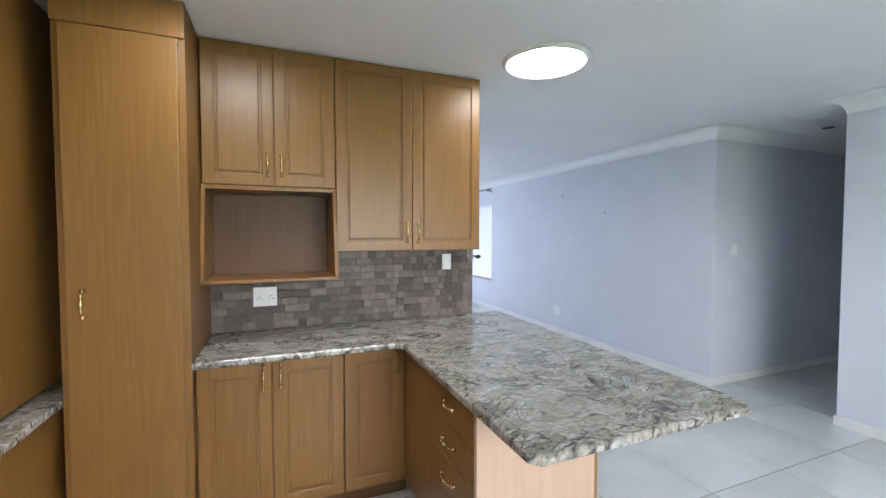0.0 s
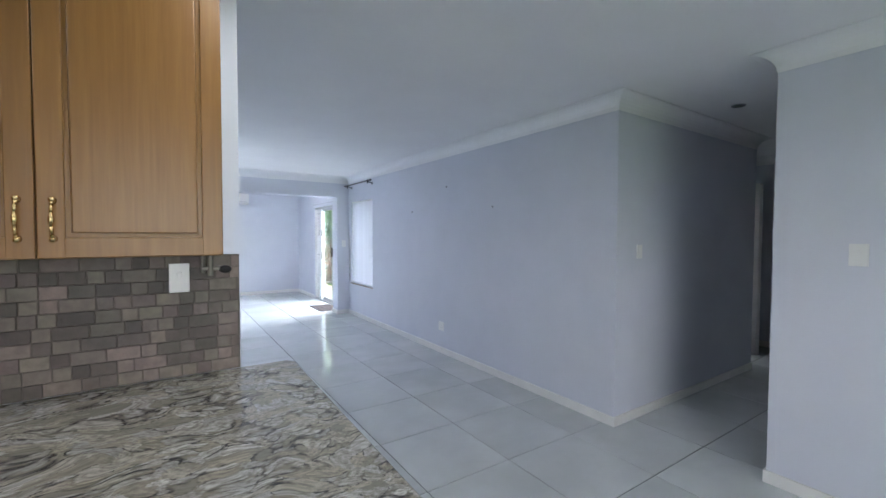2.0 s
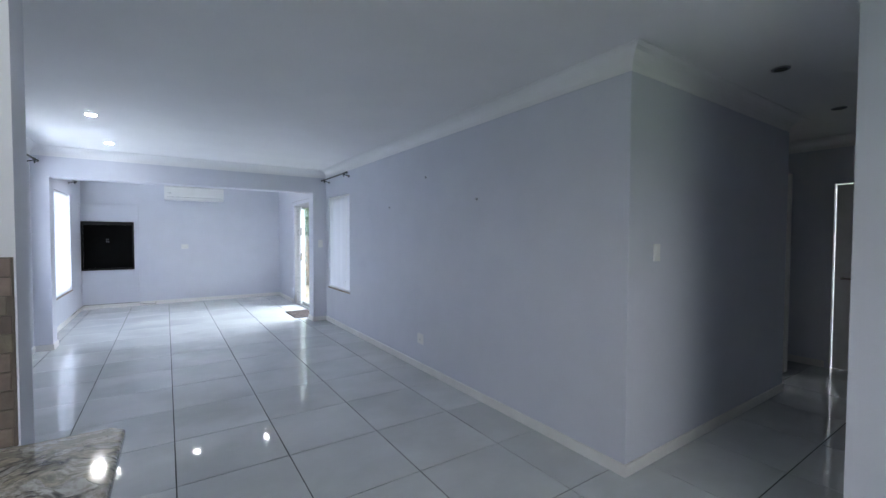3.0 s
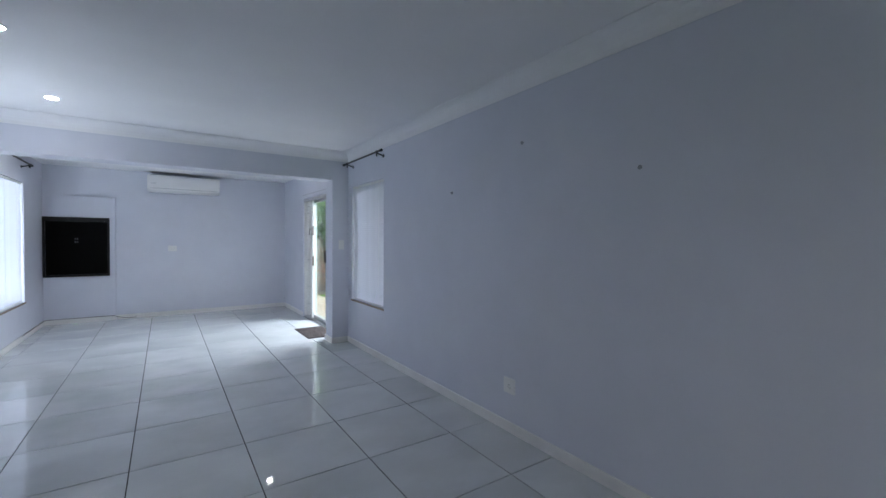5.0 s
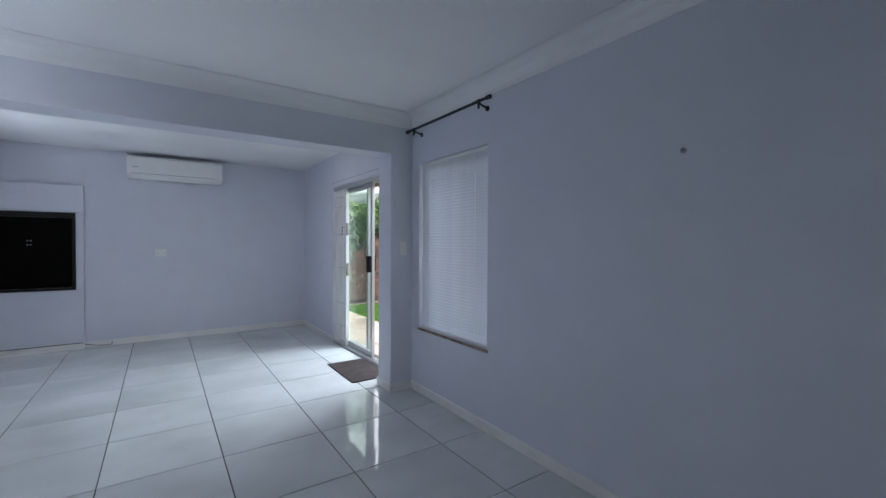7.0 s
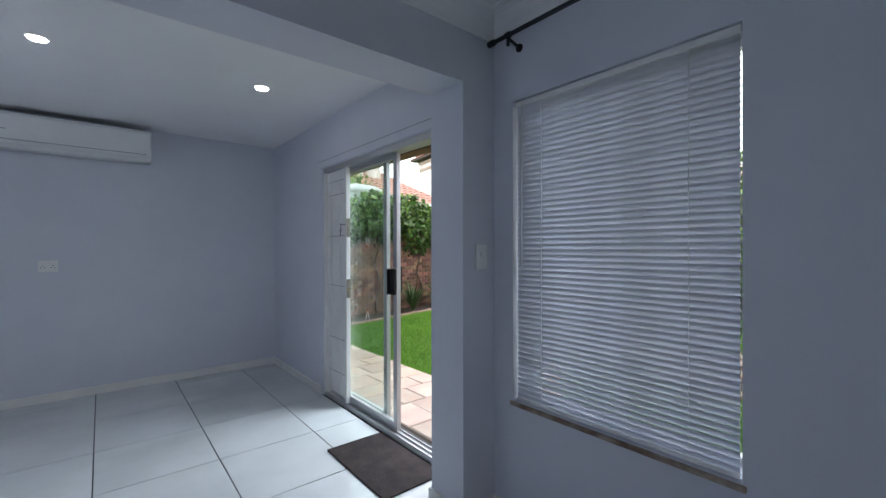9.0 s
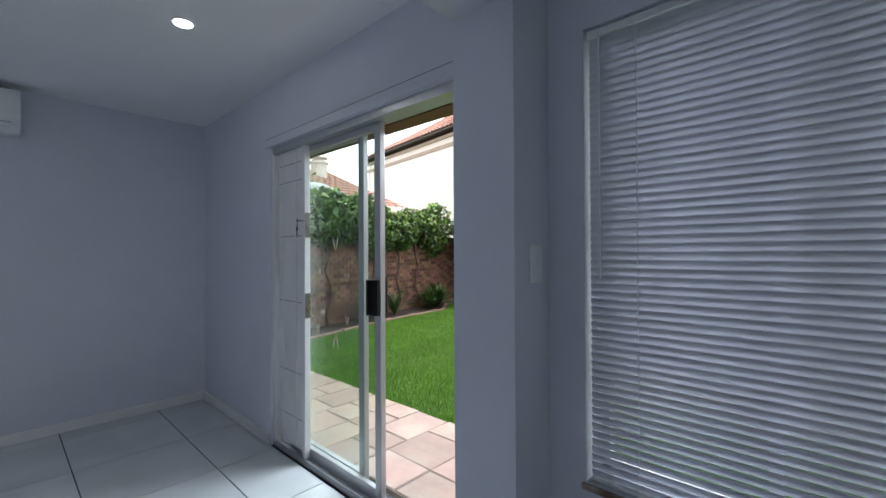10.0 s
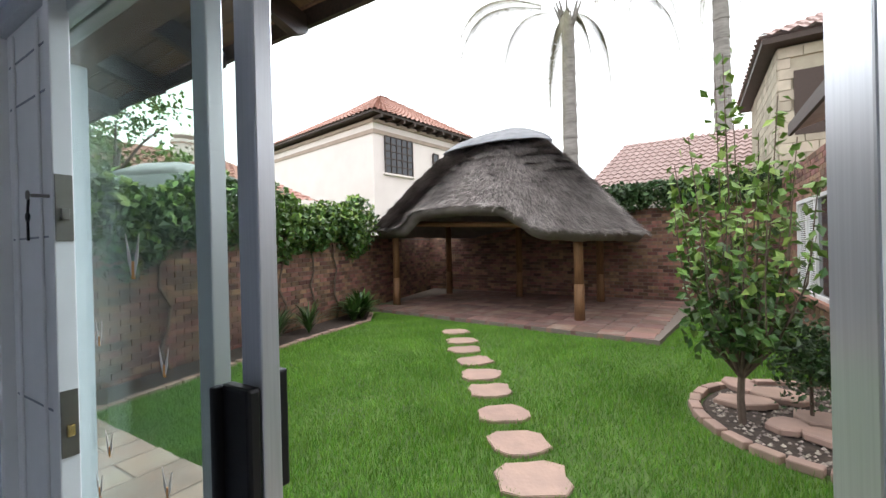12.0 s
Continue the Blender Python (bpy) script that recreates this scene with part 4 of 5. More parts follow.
# ---------------------------------------------------------------- brick garden walls
def brick_wall(name, a, b, height, label, near):
    """A wall from a to b in plan with bricks proud of the mortar on the garden side."""
    a, b = Vector((*a, 0)), Vector((*b, 0))
    u = (b - a).normalized()
    length = (b - a).length
    nrm = Vector((u.y, -u.x, 0))        # garden side
    w = base(name, label, "garden wall", (a.x, a.y, ZG - 0.02), kind="structure")
    w.rotation_euler = (0, 0, math.atan2(u.y, u.x))
    boxpart("mortar", (0, length, 0.012, 0.22, 0, height), MORTAR, w)
    ch, cl_ = 0.0855, 0.232
    br = random.Random(len(name) * 7 + int(length * 10))
    vs, fs = [], []
    cand = []
    for r in range(int(height / ch)):
        x = -0.116 * (r % 2)
        while x < length:
            x0, x1 = max(0, x) + 0.005, min(length, x + cl_) - 0.005
            if x1 - x0 > 0.04:
                cand.append((x0, x1, r * ch + 0.005, (r + 1) * ch - 0.005, br.uniform(-0.003, 0.004)))
            x += cl_
    cand.sort(key=lambda q: abs((q[0] + q[1]) / 2 - near) + abs(q[2] - 0.9) * 0.5)
    shared = {}
    for i, (x0, x1, z0, z1, o) in enumerate(cand):
        if i < 290:
            key = round(x1 - x0, 2)
            if key not in shared:
                bm = bmesh.new()
                add_box(bm, -key / 2, key / 2, 0, 0.10, 0, z1 - z0)
                bmesh.ops.bevel(bm, geom=[e for e in bm.edges if e.verts[0].co.y < 0.01 and e.verts[1].co.y < 0.01], offset=0.004, segments=1, affect='EDGES')
                shared[key] = mesh_from("brick", bm, BRICK)
            ob = new("brick", shared[key])
            ob.parent = w
            ob.location = ((x0 + x1) / 2, -o, z0)
        else:
            k = len(vs)
            vs += [(x0, -o, z0), (x1, -o, z0), (x1, -o, z1), (x0, -o, z1), (x0, 0.05, z0), (x1, 0.05, z0), (x1, 0.05, z1), (x0, 0.05, z1)]
            fs += [(k, k + 1, k + 2, k + 3), (k, k + 4, k + 5, k + 1), (k + 3, k + 2, k + 6, k + 7), (k, k + 3, k + 7, k + 4), (k + 1, k + 5, k + 6, k + 2)]
    if vs:
        tagged(soup("brickwork", vs, fs, BRICK_I, w), kind="stuff")
    top = boxpart("coping", (-0.02, length + 0.02, -0.02, 0.24, height, height + 0.05), BRICK_I, w, bevel=0.006)
    return w


brick_wall("garden_wall_north", (4.0, 13.45), (16.65, 16.42), 1.84, "brown clinker brick garden wall overgrown with vine", 4.6)
brick_wall("garden_wall_east", (16.35, 16.35), (15.05, 6.4), 2.32, "brown clinker brick boundary wall behind the thatched shelter", 6.6)

# ---------------------------------------------------------------- paving
pv = base("patio", "pinkish slate paving strip along the house", "patio", (0, 0, ZG), kind="structure")
boxpart("mortar_bed", (4.47, 5.40, 6.2, 13.55, -0.02, 0.045), MORTAR, pv)
prg = random.Random(3)


def slab(name, x0, x1, y0, y1, z0, z1, material, parent, jit=0.012):
    """An irregular flat stone with chamfered rim."""
    p = [(x0, y0), (x1, y0), (x1, y1), (x0, y1)]
    p = [(x + prg.uniform(-jit, jit), y + prg.uniform(-jit, jit)) for x, y in p]
    cx, cy = (x0 + x1) / 2, (y0 + y1) / 2
    vs = [(x, y, z0) for x, y in p] + [(x, y, z1 - 0.004) for x, y in p] + [(x + (cx - x) * 0.03, y + (cy - y) * 0.03, z1) for x, y in p]
    fs = [(i, (i + 1) % 4, 4 + (i + 1) % 4, 4 + i) for i in range(4)] + [(4 + i, 4 + (i + 1) % 4, 8 + (i + 1) % 4, 8 + i) for i in range(4)] + [(8, 9, 10, 11)]
    me = bpy.data.meshes.new(name)
    me.from_pydata(vs, [], fs)
    me.materials.append(material)
    ob = new(name, me)
    ob.parent = parent
    return ob


y = 6.2
while y < 13.4:
    h = prg.choice((0.28, 0.34, 0.42))
    x = 4.47
    while x < 5.38:
        w = prg.choice((0.24, 0.30, 0.40))
        x1 = 5.41 if x + w > 5.22 else x + w
        slab("paving_stone", x + 0.006, x1 - 0.006, y + 0.006, y + h - 0.006, 0.0, 0.052, SLATE, pv, 0.008)
        x = x1
    y += h

for i, (x, y) in enumerate(((5.98, 8.82), (6.41, 9.11), (6.83, 9.37), (7.28, 9.69), (7.77, 10.04), (8.2, 10.36), (8.68, 10.7), (9.15, 11.08), (9.64, 11.39), (10.21, 11.84))):
    bm = bmesh.new()
    ring = []
    k = 12
    for q in range(k):
        a = 2 * math.pi * q / k
        r = (abs(math.cos(a)) ** 6 + abs(math.sin(a)) ** 6) ** (-1 / 6) * prg.uniform(0.86, 1.10)
        ring.append((0.20 * r * math.cos(a), 0.235 * r * math.sin(a)))
    add_prism(bm, ring, "z", -0.02, 0.014)
    bmesh.ops.bevel(bm, geom=[e for e in bm.edges if min(e.verts[0].co.z, e.verts[1].co.z) > 0.012], offset=0.006, segments=2, affect='EDGES')
    st = part("stepping_stone", bm, STEPST)
    st.location, st.rotation_euler = (x, y, ZG), (0, 0, 0.66 + prg.uniform(-0.14, 0.14))
    tagged(st, "rough pinkish stepping stone set in the lawn", "stepping stone", "stepping stones")

# ---------------------------------------------------------------- thatched shelter
pf = base("shelter_floor", "pink slate-paved platform under the thatched shelter", "platform", (0, 0, ZG), kind="structure")
bm = bmesh.new()
add_prism(bm, [(10.62, 8.66), (15.3, 8.1), (16.2, 16.1), (11.55, 15.05)], "z", -0.02, 0.065)
part("slab_bed", bm, MORTAR, pf)
for j in range(15):
    for i in range(11):
        t0, t1 = j / 15, (j + 1) / 15
        xa = 10.64 + 0.92 * (t0 + t1) / 2
        y0 = 8.72 + (15.05 - 8.72) * t0 + i * (-0.03)
        y1 = 8.72 + (15.05 - 8.72) * t1 + i * (-0.03)
        slab("paving_stone", xa + i * 0.41 + 0.007, xa + (i + 1) * 0.41 - 0.007, y0 + 0.007, y1 - 0.007, 0.0, 0.075, RED_SLATE, pf, 0.01)

lapa = base("thatched_shelter", "open garden shelter with a grey weathered thatched roof on gum poles", "garden shelter", (0, 0, ZG))
for x, y, h in ((12.25, 14.70, 2.15), (11.80, 10.06, 1.9), (14.9, 14.7, 2.2), (14.6, 10.2, 2.1), (14.85, 12.4, 2.3)):
    bm = bmesh.new()
    add_cyl(bm, (x, y, 0.07), (x + 0.01, y, 0.75), 0.098, 0.092, 14)
    add_cyl(bm, (x + 0.01, y, 0.75), (x, y, h), 0.092, 0.082, 14)
    part("post", bm, POLE, lapa, smooth=True)
bm = bmesh.new()
add_cyl(bm, (12.25, 14.7, 2.12), (11.85, 10.1, 1.86), 0.06, 0.06, 10)
part("beam", bm, POLE, lapa)

RC = (13.35, 12.38)


def thatch_point(a, t):
    """The roof's surface: a runs round the eave, t from the eave (0) to the ridge (1)."""
    ca, sa = math.cos(a), math.sin(a)
    p = 0.62
    ex = (2.05 if ca < 0 else 3.1) * math.copysign(abs(ca) ** p, ca)
    ey = 3.28 * math.copysign(abs(sa) ** p, sa)
    ex += 0.07 * ey
    ridge_y = 0.95 * math.copysign(min(1, abs(sa) * 1.25), sa)
    f = t ** 0.92
    x, y = ex * (1 - f), ey * (1 - f) + ridge_y * f
    eave = 1.86 + 0.045 * ey
    if ca < 0:
        g = math.exp(-((ey + 0.05) / 1.45) ** 6)
        eave += 0.47 * g * (-ca) ** 0.5
    z = eave + (4.10 - eave) * (math.sin(t * math.pi / 2) ** 0.95 * 0.40 + t * 0.60)
    q = Vector((x, y, z))
    z += 0.03 * noise.noise(q * 2.2) + 0.025 * noise.noise(q * 6.5) + 0.012 * math.sin(z * 26 + 1.5 * noise.noise(q * 1.5))
    return Vector((RC[0] + x, RC[1] + y, z))


na, nt = 160, 40
verts = [thatch_point(2 * math.pi * i / na, j / nt) for j in range(nt + 1) for i in range(na)]
inner0 = len(verts)
for j in range(nt + 1):
    for i in range(na):
        q = thatch_point(2 * math.pi * i / na, j / nt)
        verts.append(Vector((RC[0] + (q.x - RC[0]) * 0.93, RC[1] + (q.y - RC[1]) * 0.95, q.z - 0.20)))
faces = []
for j in range(nt):
    for i in range(na):
        k = (i + 1) % na
        faces.append((j * na + i, j * na + k, (j + 1) * na + k, (j + 1) * na + i))
        faces.append((inner0 + j * na + i, inner0 + (j + 1) * na + i, inner0 + (j + 1) * na + k, inner0 + j * na + k))
for i in range(na):
    k = (i + 1) % na
    faces.append((i, inner0 + i, inner0 + k, k))
roof = soup("thatch_roof", [tuple(v) for v in verts], faces, THATCH, lapa, True)
# straw ends lying down the slope
sv, sf = [], []
srg = random.Random(9)
for q in range(60000):
    a = srg.uniform(0, 2 * math.pi)
    if math.cos(a) > 0.35 and srg.random() < 0.8:
        a = math.pi + srg.uniform(-1.2, 1.2)
    t = srg.random() ** 1.1 * 0.93
    p0 = thatch_point(a, t)
    p1 = thatch_point(a + srg.uniform(-0.02, 0.02), max(0, t - 0.05))
    d = (p1 - p0)
    if d.length < 1e-4:
        d = Vector((0, 0, -0.1))
    d = d.normalized() * srg.uniform(0.12, 0.30)
    out = Vector((p0.x - RC[0], p0.y - RC[1], 1.6)).normalized()
    side = d.cross(out).normalized() * srg.uniform(0.007, 0.015)
    p0 = p0 + out * 0.004
    tip = p0 + d + out * srg.uniform(0.015, 0.10)
    k = len(sv)
    sv += [tuple(p0 - side), tuple(p0 + side), tuple(tip)]
    sf.append((k, k + 1, k + 2))
tagged(soup("straw", sv, sf, STRAW, roof), kind="stuff")
# ridge cap
bm = bmesh.new()
rings = []
for j, (s, z) in enumerate(((1.0, 3.92), (0.80, 4.09), (0.45, 4.23), (0.12, 4.33))):
    rings.append([bm.verts.new((RC[0] + 0.72 * s * math.cos(2 * math.pi * i / 20) + 0.02 * math.sin(i * 5), RC[1] + 0.0 - 0.35 * (1 - s) + (0.75 * s + 0.70 * (0.3 + 0.7 * s)) * math.sin(2 * math.pi * i / 20), z + 0.012 * math.sin(i * 3.1)))
                  for i in range(20)])
for a, b_ in zip(rings, rings[1:]):
    for i in range(20):
        bm.faces.new((a[i], a[(i + 1) % 20], b_[(i + 1) % 20], b_[i]))
bm.faces.new(rings[-1])
bmesh.ops.solidify(bm, geom=bm.faces[:], thickness=0.03)
part("ridge_cap", bm, CAPM, lapa, "pale grey sheet ridge cap")

def tiled_slope(name, a, b, c, d, cols, rows, material, parent):
    """Pantiles between the eave a-b and the ridge d-c, with rolls and stepped courses."""
    a, b, c, d = (Vector(v) for v in (a, b, c, d))
    nrm = (b - a).cross(d - a).normalized()
    if nrm.z < 0:
        nrm = -nrm
    vs, fs = [], []
    W = cols * 4
    for j in range(rows):
        for e in (0.0, 1.0):
            t = (j + e) / rows
            for i in range(W + 1):
                s = i / W
                p = (a.lerp(b, s)).lerp(d.lerp(c, s), t)
                vs.append(tuple(p + nrm * (0.035 * math.sin(s * cols * 2 * math.pi) + 0.05 * (1 - e))))
    for r in range(2 * rows - 1):
        for i in range(W):
            k = r * (W + 1) + i
            fs.append((k, k + 1, k + W + 2, k + W + 1))
    return soup(name, vs, fs, material, parent)


# ---------------------------------------------------------------- house eave over the sliding door
ev = base("house_eave", "dark timber eave with varnished boards over the sliding door", "eave", (0, 0, 0), kind="structure")
for k in range(9):
    x0 = 4.47 + k * 0.094
    zz = 2.66 - 0.235 * (x0 - 4.47)
    bm = bmesh.new()
    add_box(bm, -0.045, 0.045, 6.0, 13.2, 0, 0.018, bevel=0.003)
    o = part("soffit_board", bm, SOFFIT, ev)
    o.location, o.rotation_euler = (x0 + 0.046, 0, zz + 0.06), (0, radians(13.2), 0)
for k in range(-5, 7):
    y = 9.11 + 0.66 * k
    bm = bmesh.new()
    add_prism(bm, [(4.47, 2.60), (4.47, 2.70), (5.24, 2.52), (5.24, 2.44), (5.18, 2.41)], "y", y - 0.025, y + 0.025)
    part("rafter", bm, FASCIA, ev)
boxpart("fascia", (5.235, 5.26, 6.0, 13.2, 2.47, 2.60), FASCIA, ev)
bm = bmesh.new()
add_prism(bm, [(4.47, 2.745), (4.47, 2.80), (5.34, 2.60), (5.34, 2.555)], "y", 6.0, 13.2)
part("roof_covering", bm, ROOFT, ev)

# unseen pitched roof over the ceiling, added to block low sky from the shelter
hr = base("sky_blocking_roof", "unseen pitched red tiled roof added to block low sky", "roof", (0, 0, 0), kind="structure")
tiled_slope("roof_slope", (4.47, -3.0, 2.83), (4.47, 12.0, 2.83), (2.3, 12.0, 4.55), (2.3, -3.0, 4.55), 50, 8, ROOFT, hr)
tiled_slope("roof_slope", (0.2, 12.0, 2.83), (0.2, -3.0, 2.83), (2.3, -3.0, 4.55), (2.3, 12.0, 4.55), 50, 8, ROOFT, hr)
for y in (-2.98, 11.8):
    bm = bmesh.new()
    add_prism(bm, [(0.25, 2.66), (4.42, 2.66), (2.3, 4.5)], "y", y, y + 0.15)
    part("gable", bm, PLASTER, hr)

# ---------------------------------------------------------------- neighbouring houses


def facade_window(parent, p, u, w, z0, z1, nx, nz, label):
    """A window on a facade: p is its left foot in plan, u the way along the wall."""
    p, u = Vector((*p, 0)), Vector((*u, 0)).normalized()
    nrm = Vector((u.y, -u.x, 0))
    win = boxpart("window", (0, w, -0.02, 0.06, 0, z1 - z0), DARKGLASS, parent, label)
    win.matrix_basis = Matrix.Translation((p.x + nrm.x * 0.03, p.y + nrm.y * 0.03, z0)) @ Matrix.Rotation(math.atan2(u.y, u.x), 4, 'Z')
    bm = bmesh.new()
    for i in range(nx + 1):
        add_box(bm, w * i / nx - 0.018, w * i / nx + 0.018, -0.05, -0.02, 0, z1 - z0)
    for j in range(nz + 1):
        h = (z1 - z0) * j / nz
        add_box(bm, 0, w, -0.049, -0.021, h - 0.018, h + 0.018)
    part("frame", bm, FASCIA, win, "dark brown frame and burglar bars")
    boxpart("sill", (-0.08, w + 0.08, -0.10, 0.05, -0.09, -0.021), PLASTER, win)


nh = base("neighbour_house", "two-storey pale plastered house with a red tiled hip roof", "house", (0, 0, 0))
A, B, C = Vector((16.4, 18.9, 0)), Vector((22.4, 17.9, 0)), Vector((17.7, 26.7, 0))
D = B + (C - A)
bm = bmesh.new()
add_prism(bm, [(v.x, v.y) for v in (A, B, D, C)], "z", -0.3, 6.55)
part("wall", bm, PLASTER, nh)
ctr = (A + D) / 2


def grown(v, m):
    w = v - ctr
    return ctr + w * (1 + m / w.length)


for z0, z1, m in ((6.0, 6.16, 0.07), (6.42, 6.56, 0.12)):
    bm = bmesh.new()
    add_prism(bm, [(grown(v, m).x, grown(v, m).y) for v in (A, B, D, C)], "z", z0, z1)
    part("plaster_band", bm, PLASTER_T, nh)
bm = bmesh.new()
add_prism(bm, [(grown(v, 0.62).x, grown(v, 0.62).y) for v in (A, B, D, C)], "z", 6.66, 6.74)
part("eave_board", bm, FASCIA, nh)
e = [grown(v, 0.66) + Vector((0, 0, 6.74)) for v in (A, B, D, C)]
rA, rB = ctr + (A - B).normalized() * 0.4 + (A - C).normalized() * 1.4 + Vector((0, 0, 8.8)), ctr + (C - A).normalized() * 1.4 + Vector((0, 0, 8.8))
tiled_slope("roof_slope", e[0], e[1], rA, rA, 26, 12, ROOFT, nh)
tiled_slope("roof_slope", e[3], e[0], rA, rB, 34, 12, ROOFT, nh)
tiled_slope("roof_slope", e[1], e[2], rB, rA, 34, 12, ROOFT, nh)
tiled_slope("roof_slope", e[2], e[3], rB, rB, 26, 12, ROOFT, nh)
u = (B - A).normalized()
facade_window(nh, (16.95, 18.80), (u.x, u.y), 1.55, 4.5, 5.98, 5, 5, "barred dark window, one casement open")
facade_window(nh, (19.8, 18.33), (u.x, u.y), 0.35, 4.9, 5.7, 1, 2, "small barred window")
for k in range(11):
    q = A.lerp(B, k / 10)
    w_ = boxpart("rafter_end", (-0.05, 0.05, -0.55, -0.05, 6.50, 6.62), FASCIA, nh)
    w_.location, w_.rotation_euler = (q.x, q.y, 0), (0, 0, math.atan2(u.y, u.x))

fh = base("far_house", "far red tiled roof peak behind the houses", "house", (0, 0, 0))
boxpart("wall", (27.2, 32, 20.0, 25, 0, 7.6), PLASTER, fh)
tiled_slope("roof_slope", (26.6, 25.4, 7.6), (26.6, 19.4, 7.6), (29.5, 22.4, 9.4), (29.5, 22.4, 9.4), 22, 8, ROOFT, fh)
tiled_slope("roof_slope", (26.6, 19.4, 7.6), (32.4, 19.4, 7.6), (29.5, 22.4, 9.4), (29.5, 22.4, 9.4), 22, 8, ROOFT, fh)

ph = base("pink_roof_house", "low house with a broad pinkish tiled roof behind the wall", "house", (0, 0, 0))
boxpart("wall", (20.3, 26, 2.0, 11.4, 0, 3.2), PLASTER, ph)
tiled_slope("roof_slope", (19.6, 11.9, 3.15), (19.6, 1.5, 3.15), (23.0, 1.6, 5.6), (23.0, 10.6, 5.6), 40, 14, ROOFP, ph)

lh = base("left_house", "single-storey house with red roof tiles and round chimney vents", "house", (0, 0, 0))
boxpart("wall", (4.5, 13.5, 21.0, 27, 0, 3.2), PLASTER, lh)
tiled_slope("roof_slope", (3.8, 20.4, 3.15), (14.2, 19.6, 3.15), (13.2, 24.0, 5.1), (5.0, 24.0, 5.1), 34, 12, ROOFT, lh)
for x in (11.4, 12.3):
    bm = bmesh.new()
    add_cyl(bm, (x, 23.0, 3.6), (x, 23.0, 5.15), 0.36, 0.34, 20)
    add_cyl(bm, (x, 23.0, 5.15), (x, 23.0, 5.25), 0.42, 0.42, 20)
    add_cyl(bm, (x, 23.0, 5.40), (x, 23.0, 5.75), 0.40, 0.04, 20)
    part("chimney", bm, PLASTER, lh)

um = base("garden_umbrella", "white canvas umbrella canopy showing over the wall", "umbrella", (7.7, 15.9, 0))
bm = bmesh.new()
top = bm.verts.new((0, 0, 3.03))
r1 = [bm.verts.new((0.55 * math.cos(i * math.pi / 6), 0.55 * math.sin(i * math.pi / 6), 2.92 - 0.02 * (i % 2))) for i in range(12)]
r2 = [bm.verts.new((1.15 * math.cos(i * math.pi / 6), 1.15 * math.sin(i * math.pi / 6), 2.64 - 0.05 * (i % 2))) for i in range(12)]
for i in range(12):
    k = (i + 1) % 12
    bm.faces.new((top, r1[i], r1[k]))
    bm.faces.new((r1[i], r2[i], r2[k], r1[k]))
bmesh.ops.solidify(bm, geom=bm.faces[:], thickness=0.01)
part("canopy", bm, CANVAS, um, smooth=True)
bm = bmesh.new()
add_cyl(bm, (0, 0, ZG), (0, 0, 3.0), 0.025)
part("pole", bm, ALU, um)

# house at the side of the garden
rh = base("side_house", "brick side house with white window and pale stone upper storey", "house", (0, 0, 0))
boxpart("wall", (8.2, 15.0, 4.0, 6.60, ZG, 2.75), BRICK_I, rh)
bvs, bfs = [], []
brg = random.Random(2)
for r in range(33):
    x = 8.2 - 0.116 * (r % 2)
    while x < 15.0:
        x0, x1, z0, z1 = max(8.2, x) + 0.005, min(15, x + 0.232) - 0.005, ZG + r * 0.0855 + 0.005, ZG + (r + 1) * 0.0855 - 0.005
        yy = 6.608 + brg.uniform(0, 0.006)
        if x1 - x0 > 0.03 and not (10.7 < (x0 + x1) / 2 < 13.3 and 0.5 < z0 < 2.05):
            k = len(bvs)
            bvs += [(x0, yy, z0), (x1, yy, z0), (x1, yy, z1), (x0, yy, z1), (x0, 6.59, z0), (x1, 6.59, z0), (x1, 6.59, z1), (x0, 6.59, z1)]
            bfs += [(k + 1, k, k + 3, k + 2), (k, k + 1, k + 5, k + 4), (k + 2, k + 3, k + 7, k + 6), (k + 3, k, k + 4, k + 7), (k + 1, k + 2, k + 6, k + 5)]
        x += 0.232
tagged(soup("brickwork", bvs, bfs, BRICK_I, rh), kind="stuff")
wi = boxpart("window", (10.75, 13.25, 6.60, 6.63, 0.56, 2.02), DARKGLASS, rh, "dark glass behind a white frame")
bm = bmesh.new()
for x in (10.72, 12.0, 12.55, 13.2):
    add_box(bm, x, x + 0.07, 6.60, 6.67, 0.52, 2.06, bevel=0.004)
for z in (0.52, 2.00):
    add_box(bm, 10.72, 13.27, 6.60, 6.668, z, z + 0.06, bevel=0.004)
part("frame", bm, TRIM, wi, "white painted window frame")
for k in range(40):
    boxpart("blind_slat", (12.1, 13.18, 6.632, 6.640, 0.60 + k * 0.035, 0.618 + k * 0.035), WHITE_PLASTIC, wi)
boxpart("sill", (10.6, 13.4, 6.60, 6.74, 0.46, 0.52), BRICK_I, wi)
bm = bmesh.new()
add_prism(bm, [(7.06, 2.86), (7.06, 2.99), (5.0, 3.70), (5.0, 3.57)], "x", 8.0, 11.2)
part("lower_roof", bm, ROOFP, rh)
boxpart("fascia", (8.0, 11.2, 7.04, 7.08, 2.82, 2.98), FASCIA, rh)
boxpart("upper_wall", (15.25, 20, 2.0, 6.6, 2.0, 5.5), STONE, rh)
for r in range(11):
    for k in range(6):
        y1 = 6.6 - k * 0.42 + (0.2 if r % 2 else 0)
        if not (4.75 < y1 < 6.5 and 3.5 < 3.0 + r * 0.22 < 5.0):
            boxpart("stone_block", (15.20, 15.252, max(y1 - 0.405, 4.2), min(y1, 6.62), 3.0 + r * 0.225, 3.215 + r * 0.225), STONE, rh, bevel=0.008)
